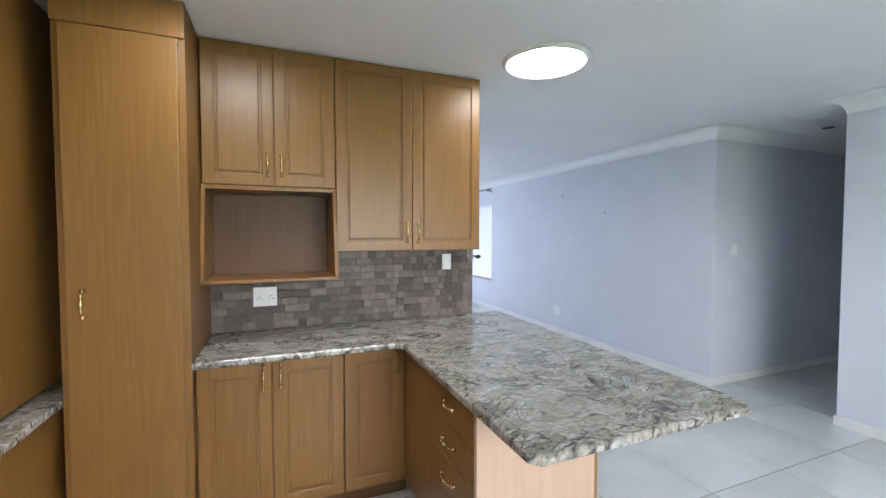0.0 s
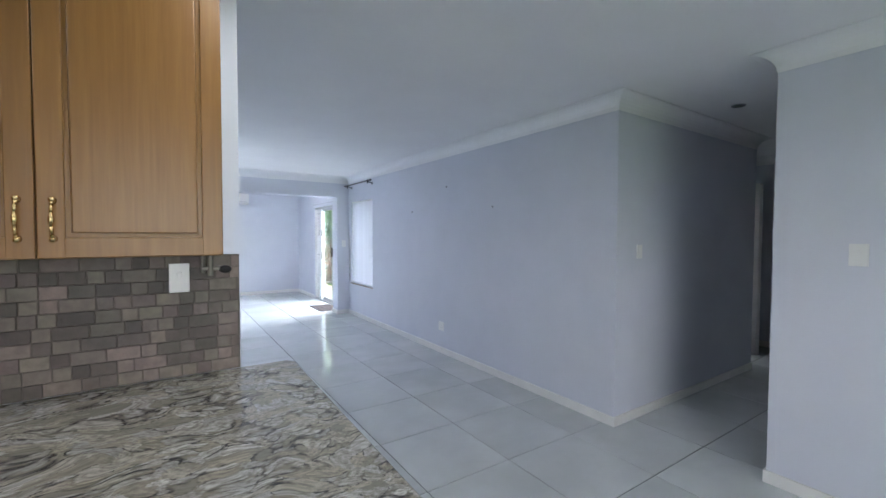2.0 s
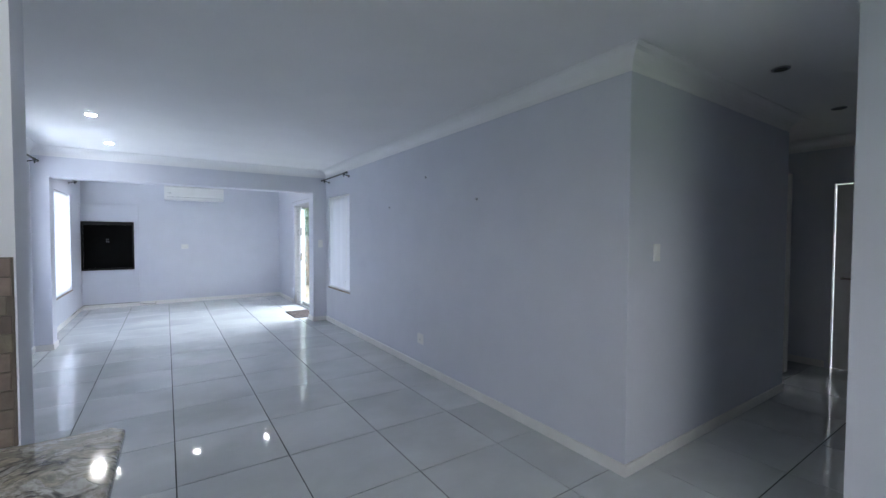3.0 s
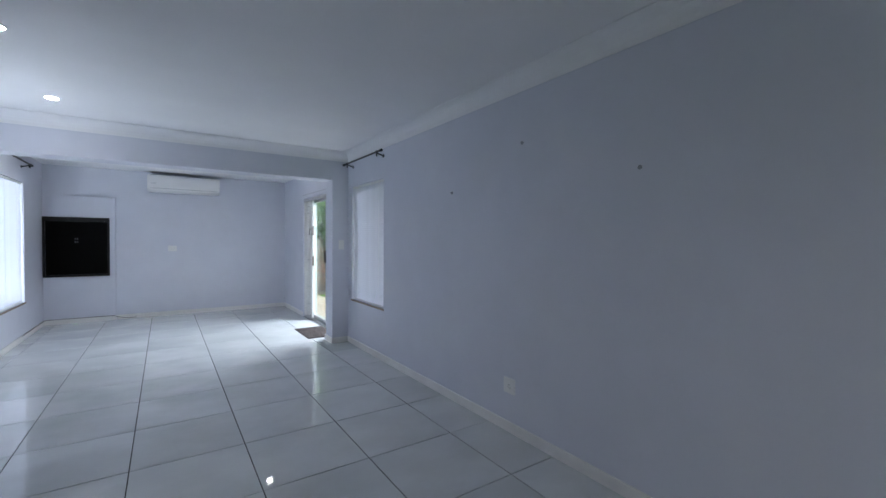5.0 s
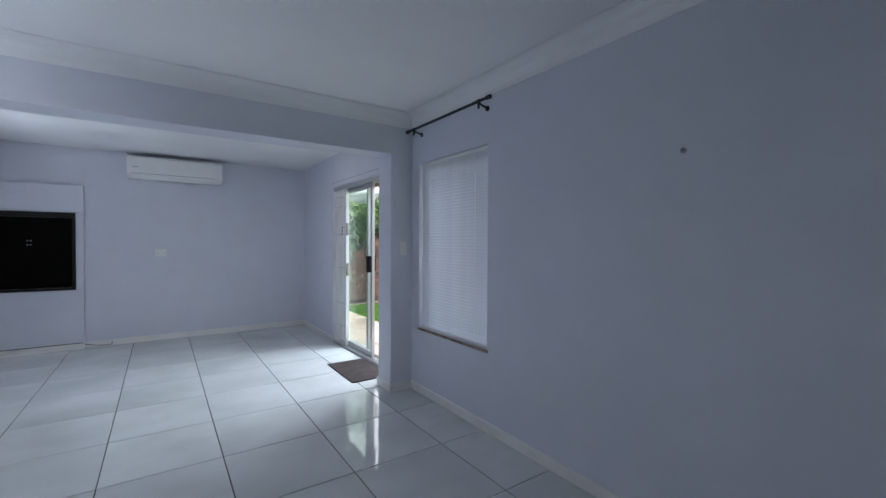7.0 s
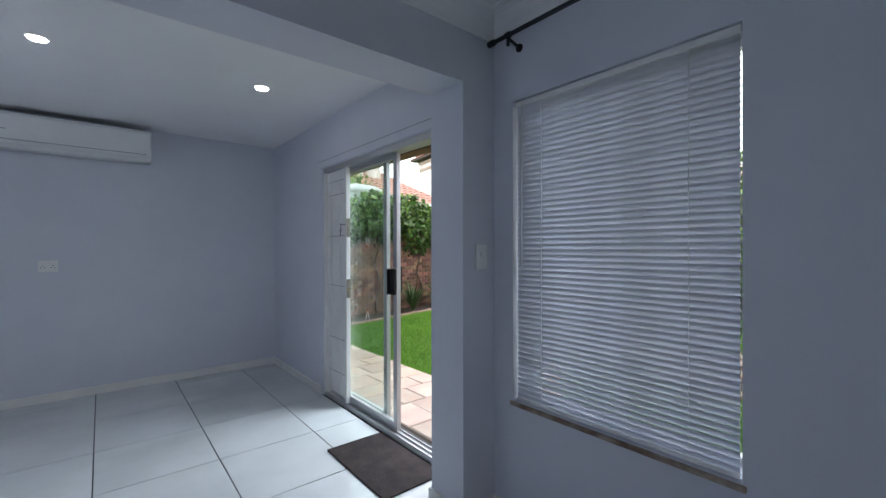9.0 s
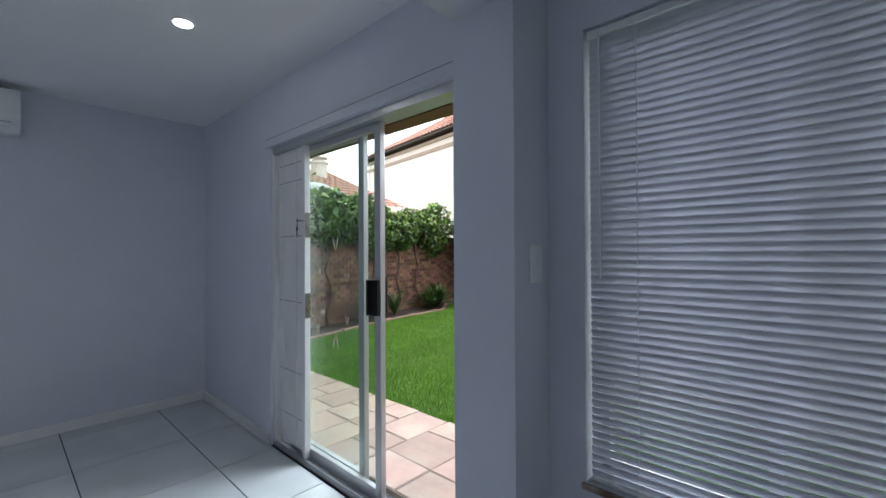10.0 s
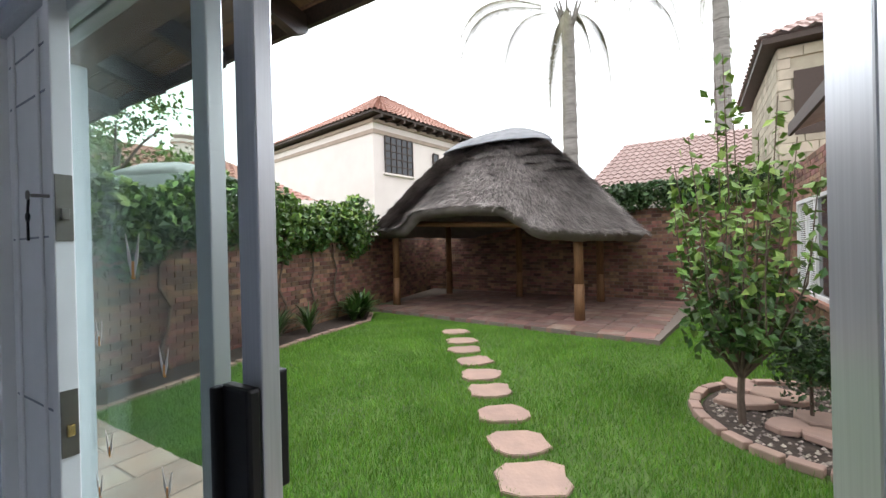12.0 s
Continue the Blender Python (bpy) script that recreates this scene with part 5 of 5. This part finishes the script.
for k in range(9):
    for r in range(11):
        x0 = 15.25 + k * 0.42 - (0.2 if r % 2 else 0)
        boxpart("stone_block", (max(15.25, x0), x0 + 0.405, 6.59, 6.63, 3.0 + r * 0.225, 3.215 + r * 0.225), STONE, rh, bevel=0.008)
boxpart("upper_window", (15.19, 15.26, 5.0, 6.35, 3.6, 4.95), FASCIA, rh, "dark brown upper window")
boxpart("upper_eave", (14.9, 20.4, 1.5, 6.9, 5.52, 5.64), FASCIA, rh)
tiled_slope("roof_slope", (14.85, 6.95, 5.66), (14.85, 1.5, 5.66), (17.5, 4.0, 7.0), (17.5, 5.0, 7.0), 20, 8, ROOFP, rh)
tiled_slope("roof_slope", (20.4, 6.95, 5.66), (14.85, 6.95, 5.66), (17.5, 5.0, 7.0), (17.8, 5.0, 7.0), 20, 8, ROOFP, rh)

# ---------------------------------------------------------------- planting
WU = Vector((16.35 - 4.0, 16.35 - 13.45, 0)).normalized()
WN = Vector((WU.y, -WU.x, 0))


def wall_at(s, out, z):
    p = Vector((4.0, 13.45, 0)) + WU * s + WN * out
    return (p.x, p.y, z)


vine = base("climbing_vine", "dense green climbing vine spilling over the brick wall", "vine", (0, 0, 0))
cs = []
for q in range(11500):
    s = nr.uniform(0.2, 7.9)
    low = 1.33 + 0.16 * math.sin(s * 2.3) + 0.10 * math.sin(s * 5.1)
    hi = 2.46 + 0.16 * math.sin(s * 1.7 + 1) + 0.10 * math.sin(s * 4.3)
    z = low + (hi - low) * nr.beta(1.5, 1.2)
    bulge = 0.42 * math.sin(min(1, max(0, (z - low) / (hi - low))) * math.pi) + 0.08
    cs.append(wall_at(s, nr.uniform(-0.25, bulge), z))
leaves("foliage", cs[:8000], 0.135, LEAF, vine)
# sunlight on the vine is put into this lighter leaf colour
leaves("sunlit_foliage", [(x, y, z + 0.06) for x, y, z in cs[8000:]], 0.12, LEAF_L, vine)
for s in (2.6, 3.4, 4.8, 5.7, 6.5):
    bm = bmesh.new()
    pts = [wall_at(s + 0.09 * math.sin(k * 1.9 + s), 0.05 + 0.02 * math.sin(k), ZG + k * 0.27) for k in range(7)]
    tube(bm, pts, 0.026, 0.014)
    part("stem", bm, BARK, vine)

hd = base("wall_top_hedge", "dark green creeper topping the boundary wall", "hedge", (0, 0, 0))
leaves("foliage", np.stack([nr.uniform(14.95, 15.6, 4200), nr.uniform(6.6, 10.9, 4200), 2.2 + 0.72 * nr.beta(1.6, 1.4, 4200)], 1), 0.14, LEAF_D, hd)

bt = base("garden_tree", "leafy yellow-green tree behind the garden wall", "tree", (7.6, 18.2, 0))
bm = bmesh.new()
tube(bm, [(0, 0, ZG), (0.05, 0, 1.2), (-0.05, 0.1, 2.4), (0.1, 0, 3.6)], 0.10, 0.04)
for a in range(6):
    tube(bm, [(0, 0, 2.0 + 0.2 * a), (0.5 * math.cos(a * 1.1), 0.5 * math.sin(a * 1.1), 2.7 + 0.2 * a), (0.95 * math.cos(a * 1.1), 0.95 * math.sin(a * 1.1), 3.1 + 0.2 * a)], 0.04, 0.012)
part("trunk", bm, BARK, bt)
cl2 = []
for k in range(26):
    a, r, z = nr.uniform(0, 6.28), 1.1 * nr.uniform(0.2, 1) ** 0.6, nr.uniform(2.5, 4.9)
    r *= 1.15 - abs(z - 3.5) * 0.35
    cl2.append(np.array([r * math.cos(a), r * math.sin(a), z]) + nr.normal(size=(170, 3)) * (0.24, 0.24, 0.17))
leaves("crown", np.concatenate(cl2), 0.12, LEAF_L, bt)

# citrus tree in the round bed
ct = base("citrus_tree", "young multi-stemmed citrus tree with upright leafy shoots", "tree", (7.95, 7.90, ZG))
bm = bmesh.new()
tube(bm, [(0, 0, -0.02), (0.012, 0.01, 0.22), (0.0, 0.0, 0.45)], 0.030, 0.024, 10)
crg = random.Random(21)
shoots, lc = [], []
for k in range(30):
    a = k * 2.4
    r = 0.50 * math.sqrt((k + 0.5) / 30)
    topz = crg.uniform(1.2, 2.1) + 1.35 * math.exp(-(r / 0.28) ** 2)
    ex, ey = r * math.cos(a), r * math.sin(a)
    pts = [Vector((0, 0, 0.38)), Vector((ex * 0.45, ey * 0.45, 0.62 + 0.1 * r)), Vector((ex * 0.85, ey * 0.85, topz * 0.62)),
           Vector((ex * 1.02 + crg.uniform(-.05, .05), ey * 1.02 + crg.uniform(-.05, .05), topz))]
    tube(bm, pts, 0.013, 0.003, 6)
    for i in range(66):
        t = crg.uniform(0.3, 1.0) * 3
        j = min(2, int(t))
        p = pts[j].lerp(pts[j + 1], t - j)
        rr = crg.uniform(0.02, 0.10)
        b2 = crg.uniform(0, 6.28)
        lc.append((p.x + rr * math.cos(b2), p.y + rr * math.sin(b2), p.z + crg.uniform(-0.03, 0.03)))
for i in range(90):
    a, r = crg.uniform(0, 6.28), 0.42 * math.sqrt(crg.random())
    lc.append((r * math.cos(a), r * math.sin(a), 0.50 + 0.35 * crg.random() + 0.1 * r))
part("trunk", bm, BARK, ct)
lc = np.array(lc)
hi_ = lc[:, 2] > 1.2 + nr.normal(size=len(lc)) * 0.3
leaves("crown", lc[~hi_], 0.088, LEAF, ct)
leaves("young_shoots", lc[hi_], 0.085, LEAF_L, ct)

# bed edging, soil, flat stones, pebbles and a small conifer
bed = base("round_flower_bed", "round flower bed edged with small bricks", "flower bed", (8.3, 7.2, ZG), kind="structure")
bm = bmesh.new()
add_cyl(bm, (0, 0, -0.02), (0, 0, 0.012), 0.98, 0.95, 40)
part("soil", bm, DIRT, bed)
bm = bmesh.new()
add_box(bm, -0.095, 0.095, -0.045, 0.045, -0.02, 0.045, bevel=0.010)
edge_me = mesh_from("edging_brick", bm, STEPST)
for k in range(30):
    a = radians(12) + k * 2 * math.pi / 30
    o = new("edging_brick", edge_me)
    o.parent = bed
    o.location, o.rotation_euler = (1.03 * math.cos(a), 1.03 * math.sin(a), prg.uniform(-0.008, 0.008)), (0, 0, a + math.pi / 2 + prg.uniform(-0.08, 0.08))
for x, y, s in ((8.0, 7.62, 0.20), (8.45, 7.82, 0.26), (8.75, 7.55, 0.28), (8.25, 7.35, 0.24), (7.85, 7.35, 0.26), (7.65, 7.15, 0.22), (8.6, 7.05, 0.28), (8.95, 7.85, 0.2)):
    bm = bmesh.new()
    k = 7
    ring = [(s * prg.uniform(0.8, 1.15) * math.cos(6.283 * i / k), 0.72 * s * prg.uniform(0.8, 1.15) * math.sin(6.283 * i / k)) for i in range(k)]
    add_prism(bm, ring, "z", 0.0, 0.055)
    bmesh.ops.bevel(bm, geom=bm.edges[:], offset=0.01, segments=1, affect='EDGES')
    fs_ = part("flat_stone", bm, STEPST)
    fs_.location, fs_.rotation_euler = (x, y, ZG + 0.012), (radians(prg.uniform(-5, 5)), radians(prg.uniform(-5, 5)), prg.uniform(0, 3))
    tagged(fs_, "flat tan stone lying in the flower bed", "stone", "bed stones")
pvs, pfs = [], []
for q in range(1100):
    a, r = nr.uniform(0, 6.28), 0.92 * math.sqrt(nr.uniform())
    cx, cy, s = 8.3 + r * math.cos(a), 7.2 + r * math.sin(a), nr.uniform(0.008, 0.022)
    k = len(pvs)
    pvs += [(cx + s, cy, ZG + 0.015), (cx, cy + s, ZG + 0.015), (cx - s, cy, ZG + 0.015), (cx, cy - s, ZG + 0.015), (cx, cy, ZG + 0.015 + s * 0.9), (cx, cy, ZG + 0.008)]
    for i in range(4):
        pfs += [(k + i, k + (i + 1) % 4, k + 4), (k + (i + 1) % 4, k + i, k + 5)]
tagged(soup("pebbles", pvs, pfs, PEBBLE), "small mixed pebbles scattered over the bed", "pebbles", kind="stuff")
cf = base("small_conifer", "small dark bushy conifer on a thin stem", "shrub", (8.25, 7.42, ZG))
bm = bmesh.new()
tube(bm, [(0, 0, 0), (0.015, 0, 0.25), (0, 0.01, 0.5)], 0.016, 0.010)
part("stem", bm, BARK, cf)
leaves("foliage", nr.normal(size=(1500, 3)) * (0.13, 0.13, 0.15) + (0, 0, 0.55), 0.05, LEAF_D, cf)


def strap_plant(name, at, n, length, width, label, material, spread=1.0):
    """A clump of arching strap leaves."""
    vs, fs = [], []
    for q in range(n):
        a, l = nr.uniform(0, 6.28), length * nr.uniform(0.6, 1.1)
        lean = nr.uniform(0.3, 1.0) * spread
        k = len(vs)
        for j in range(6):
            t = j / 5
            r, h = l * lean * t * (0.6 + 0.4 * t), l * (t * 1.15 - lean * 0.75 * t * t)
            w = width * (1 - t) ** 0.6 * min(1, 0.5 + t * 2)
            vs += [(r * math.cos(a) - w * math.sin(a), r * math.sin(a) + w * math.cos(a), max(0.01, h)), (r * math.cos(a) + w * math.sin(a), r * math.sin(a) - w * math.cos(a), max(0.01, h))]
        for j in range(5):
            fs.append((k + 2 * j, k + 2 * j + 1, k + 2 * j + 3, k + 2 * j + 2))
    pl = base(name, label, "plant", at)
    soup("leaf_clump", vs, fs, material, pl)


strap_plant("strap_leaf_plant", (8.1, 13.95, ZG), 90, 0.85, 0.02, "clump of dark green arching strap leaves by the wall", LEAF_D)
strap_plant("strap_leaf_plant", (9.0, 14.2, ZG), 70, 0.7, 0.02, "clump of dark green arching strap leaves by the wall", LEAF)
strap_plant("broad_leaf_plant", (10.6, 14.4, ZG), 130, 0.72, 0.06, "green broad-leaved bush in the corner bed", LEAF, 1.1)
strap_plant("broad_leaf_plant", (10.25, 14.3, ZG), 90, 0.6, 0.055, "green broad-leaved bush in the corner bed", LEAF, 0.9)
strap_plant("broad_leaf_plant", (9.4, 7.1, ZG), 50, 0.35, 0.03, "low green plant at the foot of the side house", LEAF, 0.9)
leaves_red = leaves("red_blossom", np.stack([nr.uniform(9.2, 9.7, 40), nr.uniform(6.9, 7.3, 40), nr.uniform(0.05, 0.3, 40)], 1), 0.05, PETAL)
tagged(leaves_red, "scattered small red blossoms beside the bed", "flowers", kind="stuff")
bm = bmesh.new()
add_prism(bm, [(4.6, 12.9), (7.2, 13.55), (9.0, 13.92), (10.4, 14.05), (11.3, 14.75), (11.5, 15.2), (4.3, 13.5)], "z", ZG - 0.03, ZG + 0.01)
tagged(part("wall_bed", bm, DIRT), "dark soil bed along the garden wall", "flower bed", kind="structure")
edge = [(5.4, 13.1), (7.2, 13.52), (9.0, 13.89), (10.4, 14.02), (11.3, 14.72)]
er = base("bed_edging", "row of small bricks edging the wall bed", "edging", (0, 0, ZG), kind="structure")
for (xa, ya), (xb, yb) in zip(edge, edge[1:]):
    L_ = math.hypot(xb - xa, yb - ya)
    for k in range(int(L_ / 0.2)):
        t = (k + 0.5) * 0.2 / L_
        o = new("edging_brick", edge_me)
        o.parent = er
        o.location, o.rotation_euler = (xa + (xb - xa) * t, ya + (yb - ya) * t, prg.uniform(-0.02, 0)), (0, 0, math.atan2(yb - ya, xb - xa) + prg.uniform(-.05, .05))


def palm(at, height, r, fronds, label, seed):
    pr = random.Random(seed)
    pm = base("palm_tree", label, "palm tree", at, group="palm trees")
    bm = bmesh.new()
    n = 34
    for k in range(n):
        z0, z1 = height * k / n, height * (k + 1) / n
        rr = r * (1.0 - 0.3 * k / n) * (1.03 if k % 2 else 0.97)
        add_cyl(bm, (0, 0, z0), (0, 0, z1), rr, rr * 0.96, 16)
    for k in range(10):
        a = k * 2.4
        add_cyl(bm, (0.5 * r * math.cos(a), 0.5 * r * math.sin(a), height - 0.25), (1.5 * r * math.cos(a), 1.5 * r * math.sin(a), height + 0.5), 0.07, 0.03, 6)
    part("trunk", bm, PALMBARK, pm)
    for k in range(fronds):
        a = k * 2 * math.pi / fronds + pr.uniform(-0.4, 0.4)
        rise, drop, reach = pr.uniform(1.0, 2.4), pr.uniform(2.0, 4.2), pr.uniform(3.4, 5.2)
        if k % 5 == 2:      # a dead frond hanging down beside the trunk
            rise, drop, reach = 0.1, pr.uniform(3.0, 5.8), pr.uniform(0.6, 1.3)
        vs, fs = [], []
        spine = []
        for j in range(17):
            t = j / 16
            spine.append(Vector((reach * (1 - (1 - t) ** 1.8) * math.cos(a), reach * (1 - (1 - t) ** 1.8) * math.sin(a), height + 0.25 + rise * math.sin(t * 2.2) - drop * t ** 2.2)))
        side = Vector((-math.sin(a), math.cos(a), 0))
        for j in range(16):
            p, q = spine[j], spine[j + 1]
            k0 = len(vs)
            vs += [tuple(p - side * 0.018), tuple(p + side * 0.018), tuple(q)]
            fs.append((k0, k0 + 1, k0 + 2))
            if j < 2:
                continue
            for m in range(5):
                b0 = p.lerp(q, m / 5)
                for sg in (-1, 1):
                    ll = 0.55 * math.sin(math.pi * (0.15 + 0.8 * (j + m / 5) / 16)) * pr.uniform(0.7, 1.1)
                    tip = b0 + side * sg * ll * 0.55 + (q - p).normalized() * ll * 0.45 + Vector((0, 0, -ll * 0.7))
                    k0 = len(vs)
                    d = (q - p).normalized() * 0.028
                    vs += [tuple(b0 - d), tuple(b0 + d), tuple(tip)]
                    fs.append((k0, k0 + 1, k0 + 2))
        soup("frond", vs, fs, FROND, pm)


palm((18.1, 11.7, -0.1), 9.1, 0.29, 15, "tall palm with a ringed grey trunk and drooping dry fronds", 4)
palm((23.2, 7.15, -0.1), 12.6, 0.36, 18, "tall palm with a grey trunk, crown high above", 8)

# ---------------------------------------------------------------- lawn
def inside(px, py, poly):
    c = np.zeros(len(px), bool)
    n = len(poly)
    for i in range(n):
        (x0, y0), (x1, y1) = poly[i], poly[(i + 1) % n]
        if y0 == y1:
            continue
        hit = ((y0 > py) != (y1 > py)) & (px < (x1 - x0) * (py - y0) / (y1 - y0) + x0)
        c ^= hit
    return c


LAWN = [(5.42, 6.0), (9.3, 6.65), (14.8, 6.65), (15.0, 8.1), (10.6, 8.66), (11.5, 14.95), (11.3, 14.72), (10.4, 14.02), (9.0, 13.89), (7.2, 13.52), (5.42, 13.05)]
n = 430000
px = 5.35 + 9.6 * nr.uniform(size=n) ** 1.35
py = nr.uniform(6.0, 15.0, n)
ok = inside(px, py, LAWN) & ((px - 8.3) ** 2 + (py - 7.2) ** 2 > 1.1 ** 2)
for x, y in ((5.98, 8.82), (6.41, 9.11), (6.83, 9.37), (7.28, 9.69), (7.77, 10.04), (8.2, 10.36), (8.68, 10.7), (9.15, 11.08), (9.64, 11.39), (10.21, 11.84)):
    ok &= (px - x) ** 2 + (py - y) ** 2 > 0.215 ** 2
px, py = px[ok], py[ok]
n = len(px)
hgt = nr.uniform(0.025, 0.06, n) * (1 + 0.25 * np.sin(px * 2.1) * np.sin(py * 2.7))
ang, ln = nr.uniform(0, 6.283, n), nr.uniform(0.0, 0.032, n)
wd = nr.uniform(0.0022, 0.0042, n)
a2 = nr.uniform(0, 6.283, n)
v = np.empty((n, 3, 3))
v[:, 0] = np.stack([px - wd * np.cos(ang), py - wd * np.sin(ang), np.full(n, ZG - 0.02)], 1)
v[:, 1] = np.stack([px + wd * np.cos(ang), py + wd * np.sin(ang), np.full(n, ZG - 0.02)], 1)
v[:, 2] = np.stack([px + ln * np.cos(a2), py + ln * np.sin(a2), ZG - 0.015 + hgt], 1)
tagged(soup("lawn_grass", v.reshape(-1, 3), np.arange(n * 3).reshape(-1, 3), GRASS), "short bright green lawn grass", "grass", kind="stuff")

# ---------------------------------------------------------------- mosaic splashback and floor tiles
sp_ = structure("splashback", [(-0.09, 1.628, 2.2285, 2.2345, 0.912, 1.388)], MOSAIC_GROUT, "brown and grey tumbled stone mosaic splashback", "splashback")
rng = random.Random(5)
mosaic_shapes = {}


def flat_piece(w, h, t, axis, name, material):
    """A shallow piece with chamfered rim: 10 faces."""
    key = (round(w, 3), round(h, 3), t, axis, name)
    if key in mosaic_shapes:
        return mosaic_shapes[key]
    c = min(0.0015, w * 0.1)
    vs, z = [], 0
    for (d, o) in ((0, 0.0), (0, t - c * 0.7), (c, t)):
        for sx, sy in ((-1, -1), (1, -1), (1, 1), (-1, 1)):
            a, b_ = sx * (w / 2 - d), sy * (h / 2 - d)
            vs.append((a, -o, b_) if axis == "y" else (a, b_, o))
    fs = []
    for r in (0, 4):
        for i in range(4):
            j = (i + 1) % 4
            fs.append((r + i, r + j, r + 4 + j, r + 4 + i))
    fs.append((8, 9, 10, 11))
    me = bpy.data.meshes.new(name)
    me.from_pydata(vs, [], fs)
    me.materials.append(material)
    me.update()
    mosaic_shapes[key] = me
    return me


z = 0.914
row = 0
while z < 1.36:
    hh = 0.0472
    x = -0.088 - rng.choice((0, 0.02, 0.04))
    while x < 1.626:
        w = rng.choice((0.05, 0.05, 0.10, 0.075, 0.05, 0.10))
        x0, x1 = max(x, -0.088), min(x + w, 1.626)
        if x1 - x0 > 0.012:
            o = new("mosaic_tile", flat_piece(x1 - x0 - 0.003, hh - 0.003, 0.004 + rng.choice((0, 0.0008)), "y", "mosaic_tile", MOSAIC))
            o.location = ((x0 + x1) / 2, 2.2284, z + hh / 2)
            o.parent = sp_
        x += w
    z += hh

fl = bpy.data.objects["floor"]
T = 0.63
xs = [2.6 + 0.625 * k for k in range(-7, 10)]
ys = [2.3 + T * k for k in range(-8, 16)]
for x0 in xs:
    for y0 in ys:
        x1, y1 = x0 + 0.625, y0 + T
        if x0 > 4.2 and y0 > 3.2:
            continue
        if x0 < -1.0 or (x0 < -0.2 and y0 > 2.2) or (x0 > 4.2 and y0 < 0.9):
            continue
        lim = XR if y0 > 2.25 and x0 < 4.2 else 99
        a1, b1 = min(x1, lim), min(y1, YB)
        if a1 - x0 < 0.05 or b1 - y0 < 0.05:
            continue
        o = new("floor_tile", flat_piece(a1 - x0 - 0.0065, b1 - y0 - 0.0065, 0.005, "z", "floor_tile", TILE))
        o.location = ((x0 + a1) / 2, (y0 + b1) / 2, -0.005)
        o.parent = fl
